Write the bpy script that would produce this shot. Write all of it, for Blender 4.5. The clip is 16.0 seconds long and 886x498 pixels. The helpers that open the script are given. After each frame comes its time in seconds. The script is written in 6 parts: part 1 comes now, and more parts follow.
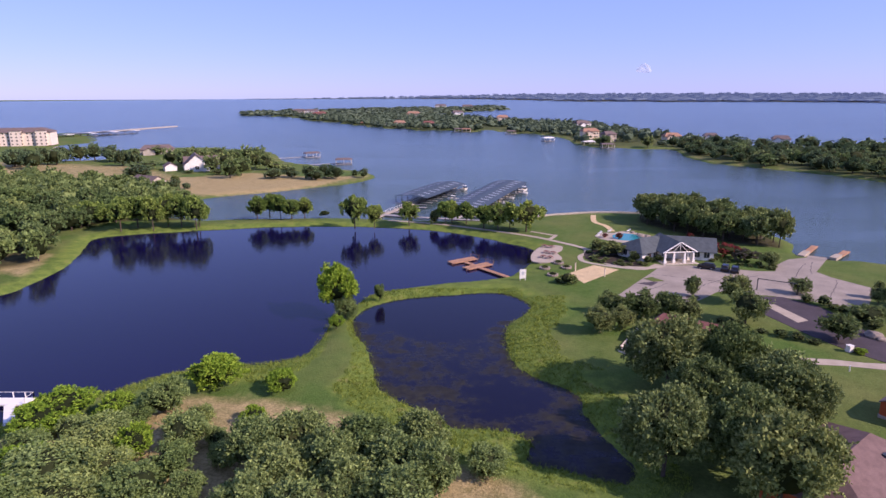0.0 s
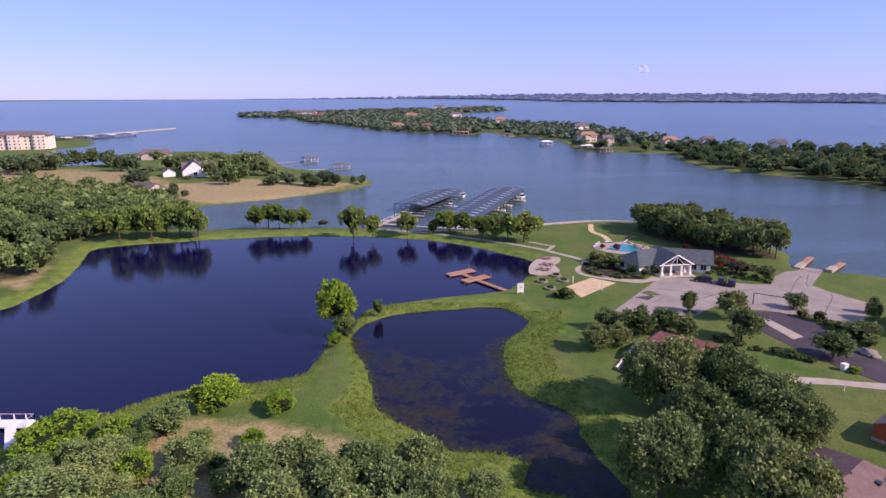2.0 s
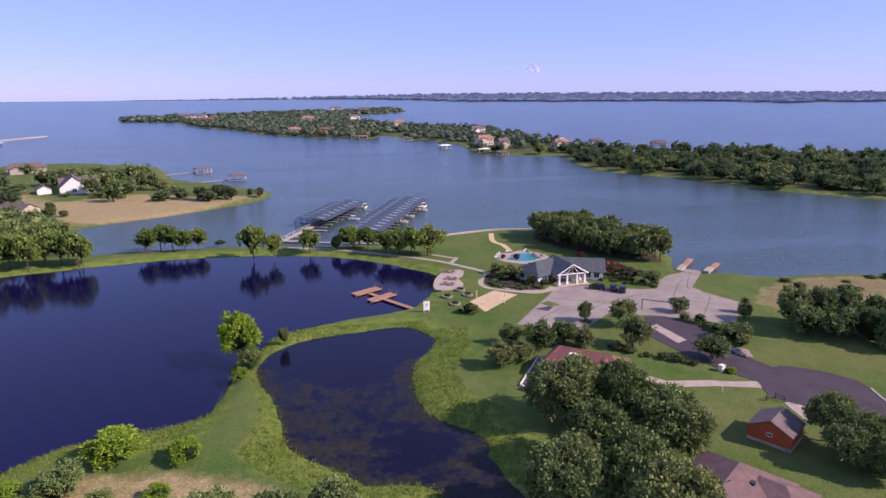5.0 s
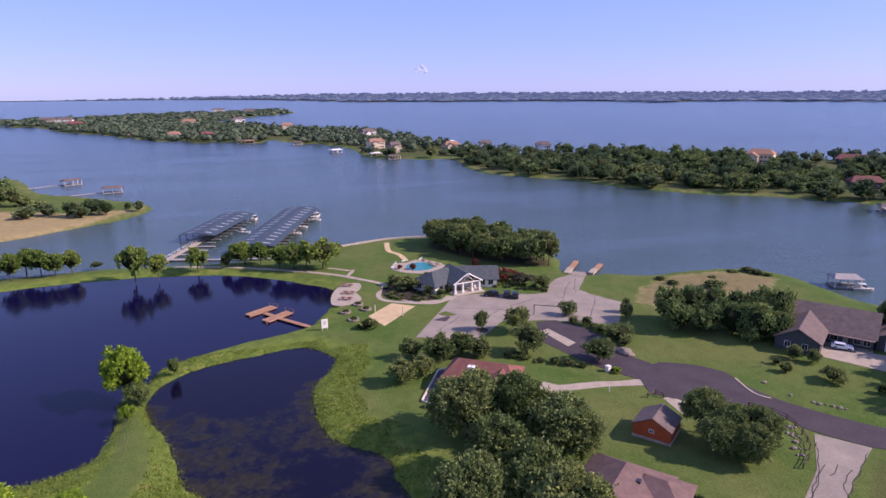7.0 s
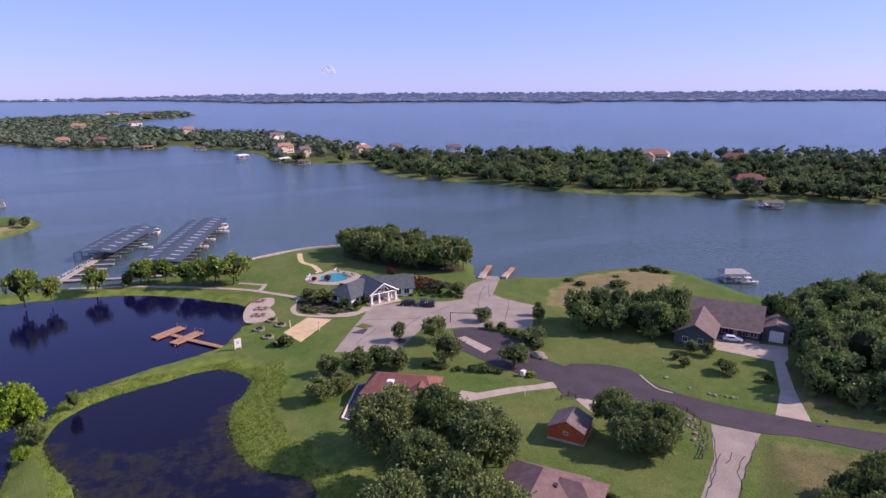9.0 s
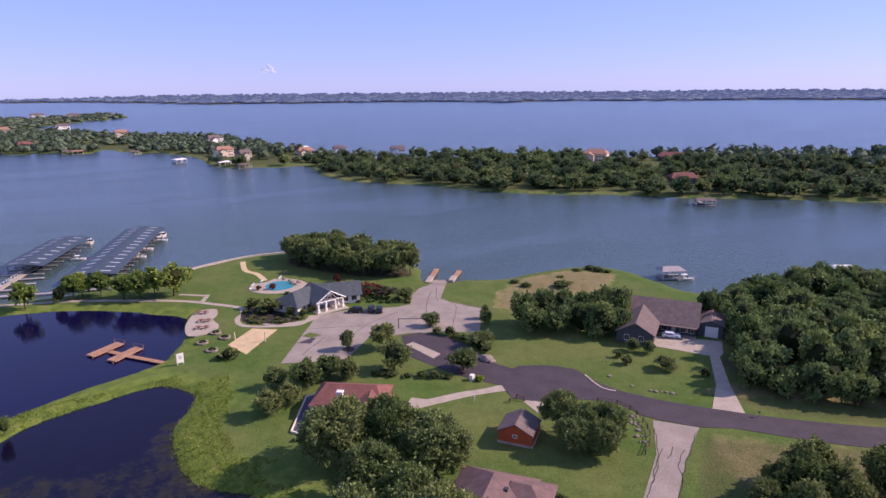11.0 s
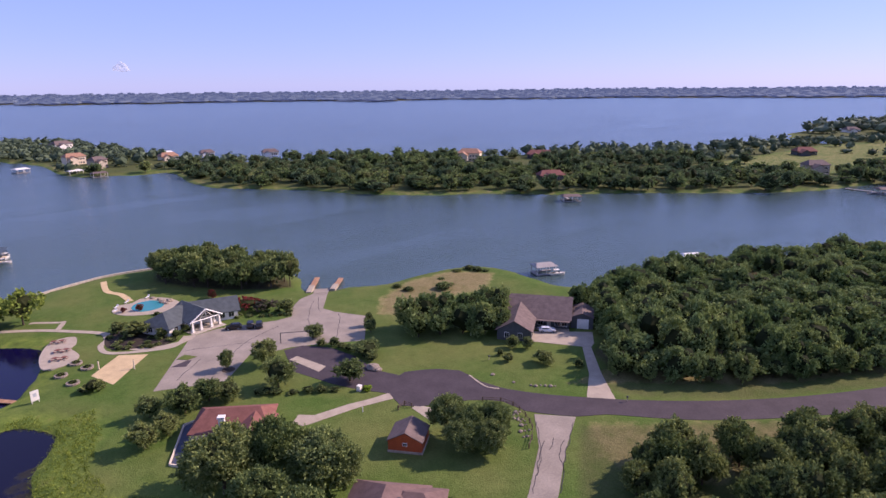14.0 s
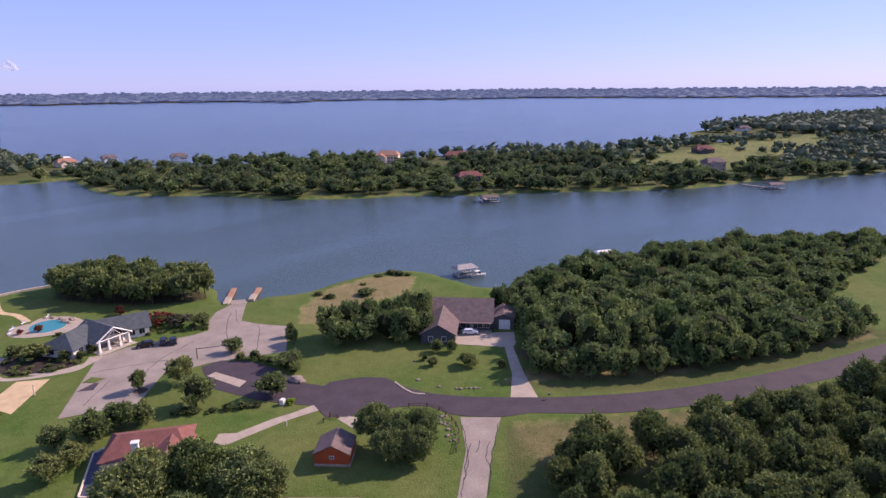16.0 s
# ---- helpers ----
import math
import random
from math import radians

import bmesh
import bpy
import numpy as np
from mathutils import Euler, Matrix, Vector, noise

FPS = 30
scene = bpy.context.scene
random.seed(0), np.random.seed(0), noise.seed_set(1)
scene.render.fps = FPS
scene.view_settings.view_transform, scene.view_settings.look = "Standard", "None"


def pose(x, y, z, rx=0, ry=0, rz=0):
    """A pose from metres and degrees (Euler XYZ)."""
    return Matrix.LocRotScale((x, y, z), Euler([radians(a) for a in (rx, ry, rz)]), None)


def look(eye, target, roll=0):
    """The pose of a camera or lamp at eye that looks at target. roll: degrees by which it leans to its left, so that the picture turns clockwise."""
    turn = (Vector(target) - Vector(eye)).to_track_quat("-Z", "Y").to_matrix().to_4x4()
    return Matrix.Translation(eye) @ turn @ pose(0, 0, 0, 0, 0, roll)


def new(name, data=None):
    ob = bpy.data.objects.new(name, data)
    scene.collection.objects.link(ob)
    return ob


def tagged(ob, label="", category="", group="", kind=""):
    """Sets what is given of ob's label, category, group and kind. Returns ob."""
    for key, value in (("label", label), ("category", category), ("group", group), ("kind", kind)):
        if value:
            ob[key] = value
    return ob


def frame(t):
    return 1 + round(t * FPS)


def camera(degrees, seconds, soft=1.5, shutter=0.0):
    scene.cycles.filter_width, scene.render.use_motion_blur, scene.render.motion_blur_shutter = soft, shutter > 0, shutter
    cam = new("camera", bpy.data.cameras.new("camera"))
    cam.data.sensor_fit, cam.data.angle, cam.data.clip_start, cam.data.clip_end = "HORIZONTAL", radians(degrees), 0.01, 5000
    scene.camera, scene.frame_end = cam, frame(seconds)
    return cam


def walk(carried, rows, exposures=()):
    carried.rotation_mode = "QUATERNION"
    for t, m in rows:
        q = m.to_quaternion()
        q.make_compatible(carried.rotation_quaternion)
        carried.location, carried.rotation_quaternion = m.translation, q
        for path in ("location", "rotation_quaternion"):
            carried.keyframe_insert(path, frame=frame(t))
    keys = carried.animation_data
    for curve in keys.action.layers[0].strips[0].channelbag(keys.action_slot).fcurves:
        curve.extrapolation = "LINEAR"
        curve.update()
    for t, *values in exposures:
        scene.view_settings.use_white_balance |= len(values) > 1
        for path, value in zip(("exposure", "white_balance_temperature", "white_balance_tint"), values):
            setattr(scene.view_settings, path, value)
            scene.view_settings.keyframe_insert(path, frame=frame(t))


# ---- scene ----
cam = camera(70.6, 16.0)
# seconds, place in metres, heading, pitch, roll in degrees
ROWS = [
    (0.0, -0.05, -0.08, 48.14, 0.00, -14.13, -0.27),
    (0.5, -0.04, -0.03, 48.96, -0.08, -14.15, -0.27),
    (1.0, -0.04, 0.01, 49.87, -0.11, -14.13, -0.24),
    (1.5, -0.04, 0.04, 50.87, -0.17, -14.14, -0.23),
    (2.0, -0.05, 0.06, 51.91, -0.18, -14.16, -0.25),
    (2.5, -0.06, 0.08, 52.83, -0.20, -14.18, -0.28),
    (3.0, -0.07, 0.08, 53.78, -0.82, -14.18, -0.32),
    (3.5, -0.08, 0.08, 54.65, -2.50, -14.20, -0.38),
    (6.0, -0.16, -0.01, 59.48, -14.55, -14.35, -0.47),
    (6.5, -0.18, -0.04, 60.52, -17.21, -14.38, -0.45),
    (7.0, -0.20, -0.07, 61.46, -19.06, -14.41, -0.44),
    (7.5, -0.21, -0.10, 62.34, -20.67, -14.42, -0.42),
    (8.0, -0.23, -0.13, 63.12, -23.34, -14.41, -0.43),
    (8.5, -0.24, -0.17, 63.82, -25.53, -14.43, -0.44),
    (11.0, -0.29, -0.32, 66.18, -32.16, -14.52, -0.56),
    (11.5, -0.29, -0.34, 66.53, -34.05, -14.55, -0.59),
    (12.0, -0.29, -0.35, 66.90, -35.89, -14.56, -0.61),
    (12.5, -0.29, -0.36, 67.29, -37.72, -14.60, -0.63),
    (13.0, -0.28, -0.37, 67.70, -39.65, -14.64, -0.64),
    (13.5, -0.26, -0.37, 68.10, -41.62, -14.71, -0.63),
    (14.0, -0.24, -0.36, 68.56, -43.40, -14.75, -0.59),
    (14.5, -0.22, -0.34, 68.92, -45.30, -14.79, -0.58),
    (15.0, -0.19, -0.32, 69.25, -47.25, -14.78, -0.59),
    (15.5, -0.15, -0.28, 69.61, -49.00, -14.78, -0.60),
    (16.0, -0.11, -0.24, 69.96, -50.84, -14.79, -0.51),
]
walk(cam, [(t, pose(x, y, z, 90 + p, 0, yaw) @ pose(0, 0, 0, 0, 0, r)) for t, x, y, z, yaw, p, r in ROWS],
     exposures=[(0.0, 0.36, 5450, 47), (8.0, 0.35, 5500, 46), (16.0, 0.39, 5660, 46)])

# ---- light ----
SUN_AZ, SUN_EL = 114.0, 34.0  # clockwise from +y, above the horizon
world = bpy.data.worlds.new("sky")
scene.world = world
world.use_nodes = True
wn, wl = world.node_tree.nodes, world.node_tree.links
sky = wn.new("ShaderNodeTexSky")
sky.sky_type = 'NISHITA'
sky.sun_disc = False
sky.sun_elevation, sky.sun_rotation = radians(SUN_EL), radians(SUN_AZ)
sky.altitude, sky.air_density, sky.dust_density, sky.ozone_density = 100, 1.0, 0.05, 3.0
haze = wn.new("ShaderNodeMix")  # even summer haze over the clear sky
haze.data_type = 'RGBA'
haze.inputs[0].default_value, haze.inputs[7].default_value = 0.55, (3.6, 5.0, 8.0, 1)
wl.new(sky.outputs[0], haze.inputs[6])
wl.new(haze.outputs[2], wn["Background"].inputs[0])
wn["Background"].inputs[1].default_value = 0.084
sun = new("sun", bpy.data.lights.new("sun", 'SUN'))
sun.data.energy, sun.data.angle, sun.data.color = 5.0, radians(0.6), (1.0, 0.85, 0.55)
az, el = radians(SUN_AZ), radians(SUN_EL)
sun.matrix_world = look((0, 0, 200), Vector((0, 0, 200)) - Vector((math.sin(az) * math.cos(el), math.cos(az) * math.cos(el), math.sin(el))))


# ---- materials ----
def material(name, rough=0.9, spec=0.3):
    m = bpy.data.materials.new(name)
    m.use_nodes = True
    b = m.node_tree.nodes["Principled BSDF"]
    b.inputs["Roughness"].default_value, b.inputs["Specular IOR Level"].default_value = rough, spec
    return m, m.node_tree.nodes, m.node_tree.links, b


def noise_node(n, l, scale, detail=4.0, rough=0.55, coords="Object"):
    tc, tx = n.new("ShaderNodeTexCoord"), n.new("ShaderNodeTexNoise")
    tx.inputs["Scale"].default_value, tx.inputs["Detail"].default_value, tx.inputs["Roughness"].default_value = scale, detail, rough
    l.new(tc.outputs[coords], tx.inputs["Vector"])
    return tx.outputs["Fac"]


def ramp(n, l, fac, stops):
    r = n.new("ShaderNodeValToRGB")
    while len(r.color_ramp.elements) < len(stops):
        r.color_ramp.elements.new(0.5)
    for e, (p, c) in zip(r.color_ramp.elements, stops):
        e.position, e.color = p, (*c, 1)
    l.new(fac, r.inputs[0])
    return r.outputs[0]


def mix(n, l, fac, a, b, mode='MIX'):
    m = n.new("ShaderNodeMix")
    m.data_type, m.blend_type = 'RGBA', mode
    for s, v in ((0, fac), (6, a), (7, b)):
        if isinstance(v, (int, float)):
            m.inputs[s].default_value = v
        elif isinstance(v, tuple):
            m.inputs[s].default_value = (*v, 1)
        else:
            l.new(v, m.inputs[s])
    return m.outputs[2]


def bumped(n, l, b, height, strength, distance):
    k = n.new("ShaderNodeBump")
    k.inputs["Strength"].default_value, k.inputs["Distance"].default_value = strength, distance
    l.new(height, k.inputs["Height"])
    l.new(k.outputs[0], b.inputs["Normal"])


def plain(name, col, rough=0.8, spec=0.3, vary=0.25, scale=1.5, metal=0.0, bump=0.0, coords="Object"):
    """A surface of one colour with stains at two scales."""
    m, n, l, b = material(name, rough, spec)
    b.inputs["Metallic"].default_value = metal
    dark, light = tuple(c * (1 - vary) for c in col), tuple(min(1, c * (1 + vary)) for c in col)
    big = ramp(n, l, noise_node(n, l, scale, 5, coords=coords), [(0.3, dark), (0.7, light)])
    fine = ramp(n, l, noise_node(n, l, scale * 11, 3, coords=coords), [(0.3, (0.86,) * 3), (0.7, (1.1,) * 3)])
    l.new(mix(n, l, 1.0, big, fine, 'MULTIPLY'), b.inputs["Base Color"])
    if bump:
        bumped(n, l, b, noise_node(n, l, scale * 9, 4, coords=coords), 0.6, bump)
    return m


def foliage(name, dark, light, gloss=0.12):
    m, n, l, b = material(name, 0.75, gloss)
    info, geo = n.new("ShaderNodeObjectInfo"), n.new("ShaderNodeNewGeometry")
    leaf = ramp(n, l, geo.outputs["Random Per Island"], [(0.0, tuple(0.75 * a for a in dark)), (0.5, tuple(0.65 * a + 0.35 * b_ for a, b_ in zip(dark, light))), (1.0, light)])
    tree = ramp(n, l, info.outputs["Random"], [(0.0, (0.72, 0.78, 0.7)), (0.5, (1.0, 1.0, 1.0)), (1.0, (1.25, 1.14, 1.05))])
    patch = ramp(n, l, noise_node(n, l, 2.2, 2), [(0.3, (0.75, 0.78, 0.75)), (0.7, (1.2, 1.15, 1.0))])
    col = mix(n, l, 1.0, mix(n, l, 1.0, leaf, tree, 'MULTIPLY'), patch, 'MULTIPLY')
    l.new(col, b.inputs["Base Color"])
    tr, add, out = n.new("ShaderNodeBsdfTranslucent"), n.new("ShaderNodeMixShader"), n["Material Output"]
    l.new(col, tr.inputs[0])
    add.inputs[0].default_value = 0.28
    l.new(b.outputs[0], add.inputs[1]), l.new(tr.outputs[0], add.inputs[2]), l.new(add.outputs[0], out.inputs[0])
    return m


def ground_material():
    m, n, l, b = material("ground", 0.95, 0.1)
    at = n.new("ShaderNodeAttribute")
    at.attribute_name = "cover"
    sp = n.new("ShaderNodeSeparateColor")
    l.new(at.outputs["Color"], sp.inputs[0])
    fine, mid, big = noise_node(n, l, 3.0, 5), noise_node(n, l, 0.35, 5), noise_node(n, l, 0.05, 4)
    lawn = mix(n, l, 0.5, ramp(n, l, mid, [(0.3, (0.058, 0.104, 0.018)), (0.7, (0.112, 0.160, 0.036))]), ramp(n, l, big, [(0.35, (0.066, 0.120, 0.017)), (0.68, (0.170, 0.162, 0.048))]))
    tan = mix(n, l, 0.5, ramp(n, l, mid, [(0.3, (0.24, 0.18, 0.075)), (0.7, (0.40, 0.31, 0.14))]), ramp(n, l, fine, [(0.3, (0.20, 0.17, 0.06)), (0.7, (0.44, 0.34, 0.16))]))
    marsh = ramp(n, l, mid, [(0.25, (0.075, 0.10, 0.022)), (0.42, (0.11, 0.16, 0.026)), (0.58, (0.155, 0.205, 0.032)), (0.75, (0.20, 0.19, 0.055))])
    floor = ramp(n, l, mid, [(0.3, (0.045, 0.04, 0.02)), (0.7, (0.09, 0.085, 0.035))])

    def edge(v, s):
        k = n.new("ShaderNodeMath")
        k.operation = 'MULTIPLY_ADD'
        l.new(mid, k.inputs[0])
        k.inputs[1].default_value, k.inputs[2].default_value = s, -s * 0.5
        a = n.new("ShaderNodeMath")
        a.use_clamp = True
        l.new(v, a.inputs[0]), l.new(k.outputs[0], a.inputs[1])
        return ramp(n, l, a.outputs[0], [(0.2, (0, 0, 0)), (0.8, (1, 1, 1))])
    col = mix(n, l, edge(sp.outputs[0], 0.9), lawn, tan)
    col = mix(n, l, edge(sp.outputs[1], 0.5), col, marsh)
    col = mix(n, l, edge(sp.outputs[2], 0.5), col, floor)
    l.new(mix(n, l, 1.0, col, ramp(n, l, fine, [(0.3, (0.8,) * 3), (0.7, (1.15,) * 3)]), 'MULTIPLY'), b.inputs["Base Color"])
    bumped(n, l, b, fine, 0.7, 0.25)
    return m


def water_material(name, deep, weed=None, ripple=0.35, rough=0.12, size=0.5, gusts=0.0, silt=None):
    m, n, l, b = material(name, rough, 0.5)
    b.inputs["IOR"].default_value = 1.33
    big = noise_node(n, l, 0.012, 4)
    col = ramp(n, l, big, [(0.35, tuple(c * 0.85 for c in deep)), (0.7, tuple(c * 1.15 for c in deep))])
    if weed:
        at = n.new("ShaderNodeAttribute")
        at.attribute_name = "cover"
        k = n.new("ShaderNodeMath")
        k.operation = 'MULTIPLY'
        l.new(at.outputs["Fac"], k.inputs[0]), l.new(noise_node(n, l, 0.26, 7, 0.7), k.inputs[1])
        f = ramp(n, l, k.outputs[0], [(0.33, (0, 0, 0)), (0.50, (0.8,) * 3)])
        mat_col = ramp(n, l, noise_node(n, l, 0.9, 4), [(0.35, tuple(c * 0.7 for c in weed)), (0.7, (weed[0] * 1.7, weed[1] * 1.8, weed[2] * 1.1))])
        col = mix(n, l, f, col, mat_col)
        l.new(ramp(n, l, f, [(0, (rough,) * 3), (1, (0.7,) * 3)]), b.inputs["Roughness"])
    if silt:  # shallow silty water by the shore, deep water further out
        pc, far, span = n.new("ShaderNodeTexCoord"), n.new("ShaderNodeVectorMath"), n.new("ShaderNodeMapRange")
        far.operation = 'LENGTH'
        span.inputs[1].default_value, span.inputs[2].default_value = 260, 900
        l.new(pc.outputs["Object"], far.inputs[0]), l.new(far.outputs["Value"], span.inputs[0])
        col = mix(n, l, span.outputs[0], silt, col)
    l.new(col, b.inputs["Base Color"])
    tc, mp, tx = n.new("ShaderNodeTexCoord"), n.new("ShaderNodeMapping"), n.new("ShaderNodeTexNoise")
    mp.inputs["Scale"].default_value, mp.inputs["Rotation"].default_value = (1.0, 2.2, 1.0), (0, 0, 0.5)
    tx.inputs["Scale"].default_value, tx.inputs["Detail"].default_value = size, 3
    l.new(tc.outputs["Object"], mp.inputs[0]), l.new(mp.outputs[0], tx.inputs["Vector"])
    bumped(n, l, b, tx.outputs["Fac"], ripple, 0.5)
    if gusts:  # long cat's-paws where the wind roughens or smooths the surface
        m2, t2 = n.new("ShaderNodeMapping"), n.new("ShaderNodeTexNoise")
        m2.inputs["Scale"].default_value, m2.inputs["Rotation"].default_value = (0.25, 1.0, 1.0), (0, 0, 0.35)
        t2.inputs["Scale"].default_value, t2.inputs["Detail"].default_value, t2.inputs["Distortion"].default_value = 0.022, 5, 0.6
        l.new(tc.outputs["Object"], m2.inputs[0]), l.new(m2.outputs[0], t2.inputs["Vector"])
        lo, hi = ripple * (1 - gusts), ripple
        l.new(ramp(n, l, t2.outputs["Fac"], [(0.38, (lo,) * 3), (0.62, (hi,) * 3)]), n["Bump"].inputs["Strength"])
    return m


M_GROUND = ground_material()
M_LAKE = water_material("lake_water", (0.040, 0.069, 0.098), ripple=1.0, rough=0.2, size=0.45, gusts=0.55, silt=(0.052, 0.083, 0.076))
M_POND = water_material("pond_water", (0.006, 0.0045, 0.030), weed=(0.034, 0.030, 0.017), ripple=0.04, rough=0.04, size=0.9)
M_POND.node_tree.nodes["Principled BSDF"].inputs["Specular IOR Level"].default_value = 0.3
M_POND_WEEDY = water_material("weedy_pond_water", (0.006, 0.005, 0.018), weed=(0.025, 0.022, 0.017), ripple=0.04, rough=0.04, size=0.9)
M_POND_WEEDY.node_tree.nodes["Principled BSDF"].inputs["Specular IOR Level"].default_value = 0.24
M_POOL = water_material("pool_water", (0.03, 0.24, 0.25), ripple=0.05, rough=0.05, size=2.0)
M_OAK = foliage("oak_leaves", (0.104, 0.151, 0.049), (0.297, 0.355, 0.128))
M_WOOD = foliage("woodland_leaves", (0.100, 0.158, 0.054), (0.290, 0.375, 0.135))
M_YOUNG = foliage("young_oak_leaves", (0.091, 0.130, 0.042), (0.260, 0.312, 0.104))
M_OLIVE = foliage("olive_leaves", (0.120, 0.180, 0.058), (0.310, 0.390, 0.135))
M_SCRUB = foliage("willow_leaves", (0.135, 0.200, 0.060), (0.330, 0.420, 0.140))
M_WEST = foliage("dusty_leaves", (0.090, 0.150, 0.052), (0.240, 0.320, 0.115))
M_LIME = foliage("lime_leaves", (0.135, 0.250, 0.016), (0.380, 0.520, 0.045))
M_GREEN = foliage("green_leaves", (0.120, 0.195, 0.038), (0.330, 0.420, 0.090))
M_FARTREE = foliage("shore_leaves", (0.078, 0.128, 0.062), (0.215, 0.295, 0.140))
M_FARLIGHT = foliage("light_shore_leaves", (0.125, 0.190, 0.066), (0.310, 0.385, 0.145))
# paler, bluer than the near leaves: distance haze mixed into the colour
M_FARWOOD = foliage("haze_tinted_leaves", (0.102, 0.138, 0.090), (0.216, 0.264, 0.180))
M_FARSHORE = foliage("haze_glow_leaves", (0.100, 0.130, 0.120), (0.140, 0.170, 0.160))
_b = M_FARSHORE.node_tree.nodes["Principled BSDF"]  # a backdrop kilometres off: air haze put into its pale leaves and blue glow
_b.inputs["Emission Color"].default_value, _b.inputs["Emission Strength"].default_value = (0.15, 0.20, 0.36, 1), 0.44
M_RED = foliage("crimson_leaves", (0.10, 0.035, 0.030), (0.34, 0.075, 0.075))
M_PALE = foliage("pale_leaves", (0.06, 0.065, 0.04), (0.22, 0.18, 0.14))
M_REED = foliage("reed_blades", (0.15, 0.22, 0.03), (0.34, 0.39, 0.07), 0.08)
# leaf colour darkened to stand in for the shade deep in a crown
M_SHADED_CORE = foliage("shaded_inner_leaves", (0.030, 0.040, 0.016), (0.045, 0.055, 0.022), 0.05)
M_BARK = plain("bark", (0.10, 0.075, 0.055), 0.95, 0.1, 0.35, 3, bump=0.05)
M_ASPHALT = plain("new_asphalt", (0.060, 0.046, 0.049), 0.85, 0.3, 0.16, 0.25, bump=0.004)
M_CONCRETE = plain("old_concrete", (0.285, 0.24, 0.185), 0.9, 0.25, 0.16, 0.22, bump=0.004)
M_PATH = plain("pale_concrete", (0.38, 0.315, 0.23), 0.9, 0.25, 0.12, 0.6, bump=0.004)
M_SAND = plain("sand", (0.54, 0.405, 0.215), 0.95, 0.1, 0.12, 0.5, bump=0.03)
M_WHITE = plain("white_paint", (0.76, 0.72, 0.64), 0.6, 0.4, 0.06, 1.0)
M_CREAM = plain("cream_stucco", (0.70, 0.58, 0.42), 0.85, 0.2, 0.1, 0.5)
M_GREENROOF = plain("slate_green_shingle", (0.076, 0.088, 0.088), 0.85, 0.3, 0.2, 0.8, bump=0.02)
M_BROWNROOF = plain("brown_shingle", (0.155, 0.115, 0.10), 0.9, 0.2, 0.2, 0.8, bump=0.02)
M_REDROOF = plain("red_brown_shingle", (0.20, 0.085, 0.065), 0.9, 0.2, 0.2, 0.8, bump=0.02)
M_MAROON = plain("maroon_shingle", (0.165, 0.106, 0.090), 0.9, 0.2, 0.18, 0.8, bump=0.02)
M_TILE = plain("clay_tile", (0.34, 0.19, 0.115), 0.8, 0.2, 0.2, 0.8, bump=0.03)
M_ORANGE = plain("orange_siding", (0.46, 0.10, 0.03), 0.75, 0.3, 0.12, 0.7)
M_DARKWALL = plain("dark_siding", (0.085, 0.085, 0.08), 0.8, 0.3, 0.15, 0.8)
M_STONE = plain("limestone", (0.42, 0.36, 0.28), 0.9, 0.2, 0.3, 1.2, bump=0.04)
M_ROCK = plain("brown_rock", (0.26, 0.21, 0.16), 0.9, 0.2, 0.3, 1.2, bump=0.04)
M_HOTEL = plain("pale_stucco", (0.72, 0.61, 0.48), 0.85, 0.2, 0.08, 0.3)
M_TIMBER = plain("weathered_deck", (0.36, 0.20, 0.11), 0.85, 0.2, 0.25, 0.9, bump=0.01)
M_GREYWOOD = plain("grey_deck", (0.33, 0.30, 0.27), 0.9, 0.2, 0.2, 0.9, bump=0.01)
M_DARKMETAL = plain("dark_metal", (0.05, 0.055, 0.06), 0.5, 0.5, 0.2, 1.0, metal=0.3)
M_DOCKROOF = plain("dock_roof_sheet", (0.055, 0.075, 0.085), 0.55, 0.4, 0.2, 0.4, metal=0.2)
M_SKYLIGHT = plain("skylight_sheet", (0.45, 0.47, 0.48), 0.5, 0.4, 0.08, 0.6)
M_GLASS, _n, _l, _b = material("window_glass", 0.08, 0.6)
_b.inputs["Base Color"].default_value = (0.02, 0.025, 0.03, 1)
M_CARBLACK, _n, _l, _b = material("black_car_paint", 0.2, 0.6)
_b.inputs["Base Color"].default_value = (0.012, 0.012, 0.014, 1)
M_CARWHITE, _n, _l, _b = material("white_car_paint", 0.2, 0.6)
_b.inputs["Base Color"].default_value = (0.75, 0.75, 0.74, 1)
M_TYRE = plain("tyre_rubber", (0.02, 0.02, 0.02), 0.9, 0.2)


# ---- mesh helpers ----
def obj(name, bm, mat, parent=None, label="", M=None, smooth=False):
    me = bpy.data.meshes.new(name)
    bm.to_mesh(me)
    bm.free()
    for mt in (mat if isinstance(mat, (list, tuple)) else [mat]):
        me.materials.append(mt)
    if smooth:
        me.shade_smooth()
    ob = new(name, me)
    if parent:
        ob.parent = parent
    if M is not None:
        ob.matrix_basis = M
    return tagged(ob, label)


def part(name, bm, mat, parent, label="", smooth=False):
    return obj(name, bm, mat, parent, label, smooth=smooth)


def thing(name, label, category, M, group="", kind=""):
    return tagged(place(new(name), M), label, category, group, kind)


def place(ob, M):
    ob.matrix_basis = M
    return ob


def box(bm, x0, x1, y0, y1, z0, z1, M=None):
    vs = [bm.verts.new((x, y, z)) for z in (z0, z1) for y in (y0, y1) for x in (x0, x1)]
    for f in ((0, 2, 3, 1), (4, 5, 7, 6), (0, 1, 5, 4), (2, 6, 7, 3), (0, 4, 6, 2), (1, 3, 7, 5)):
        bm.faces.new([vs[i] for i in f])
    if M is not None:
        bmesh.ops.transform(bm, matrix=M, verts=vs)
    return vs


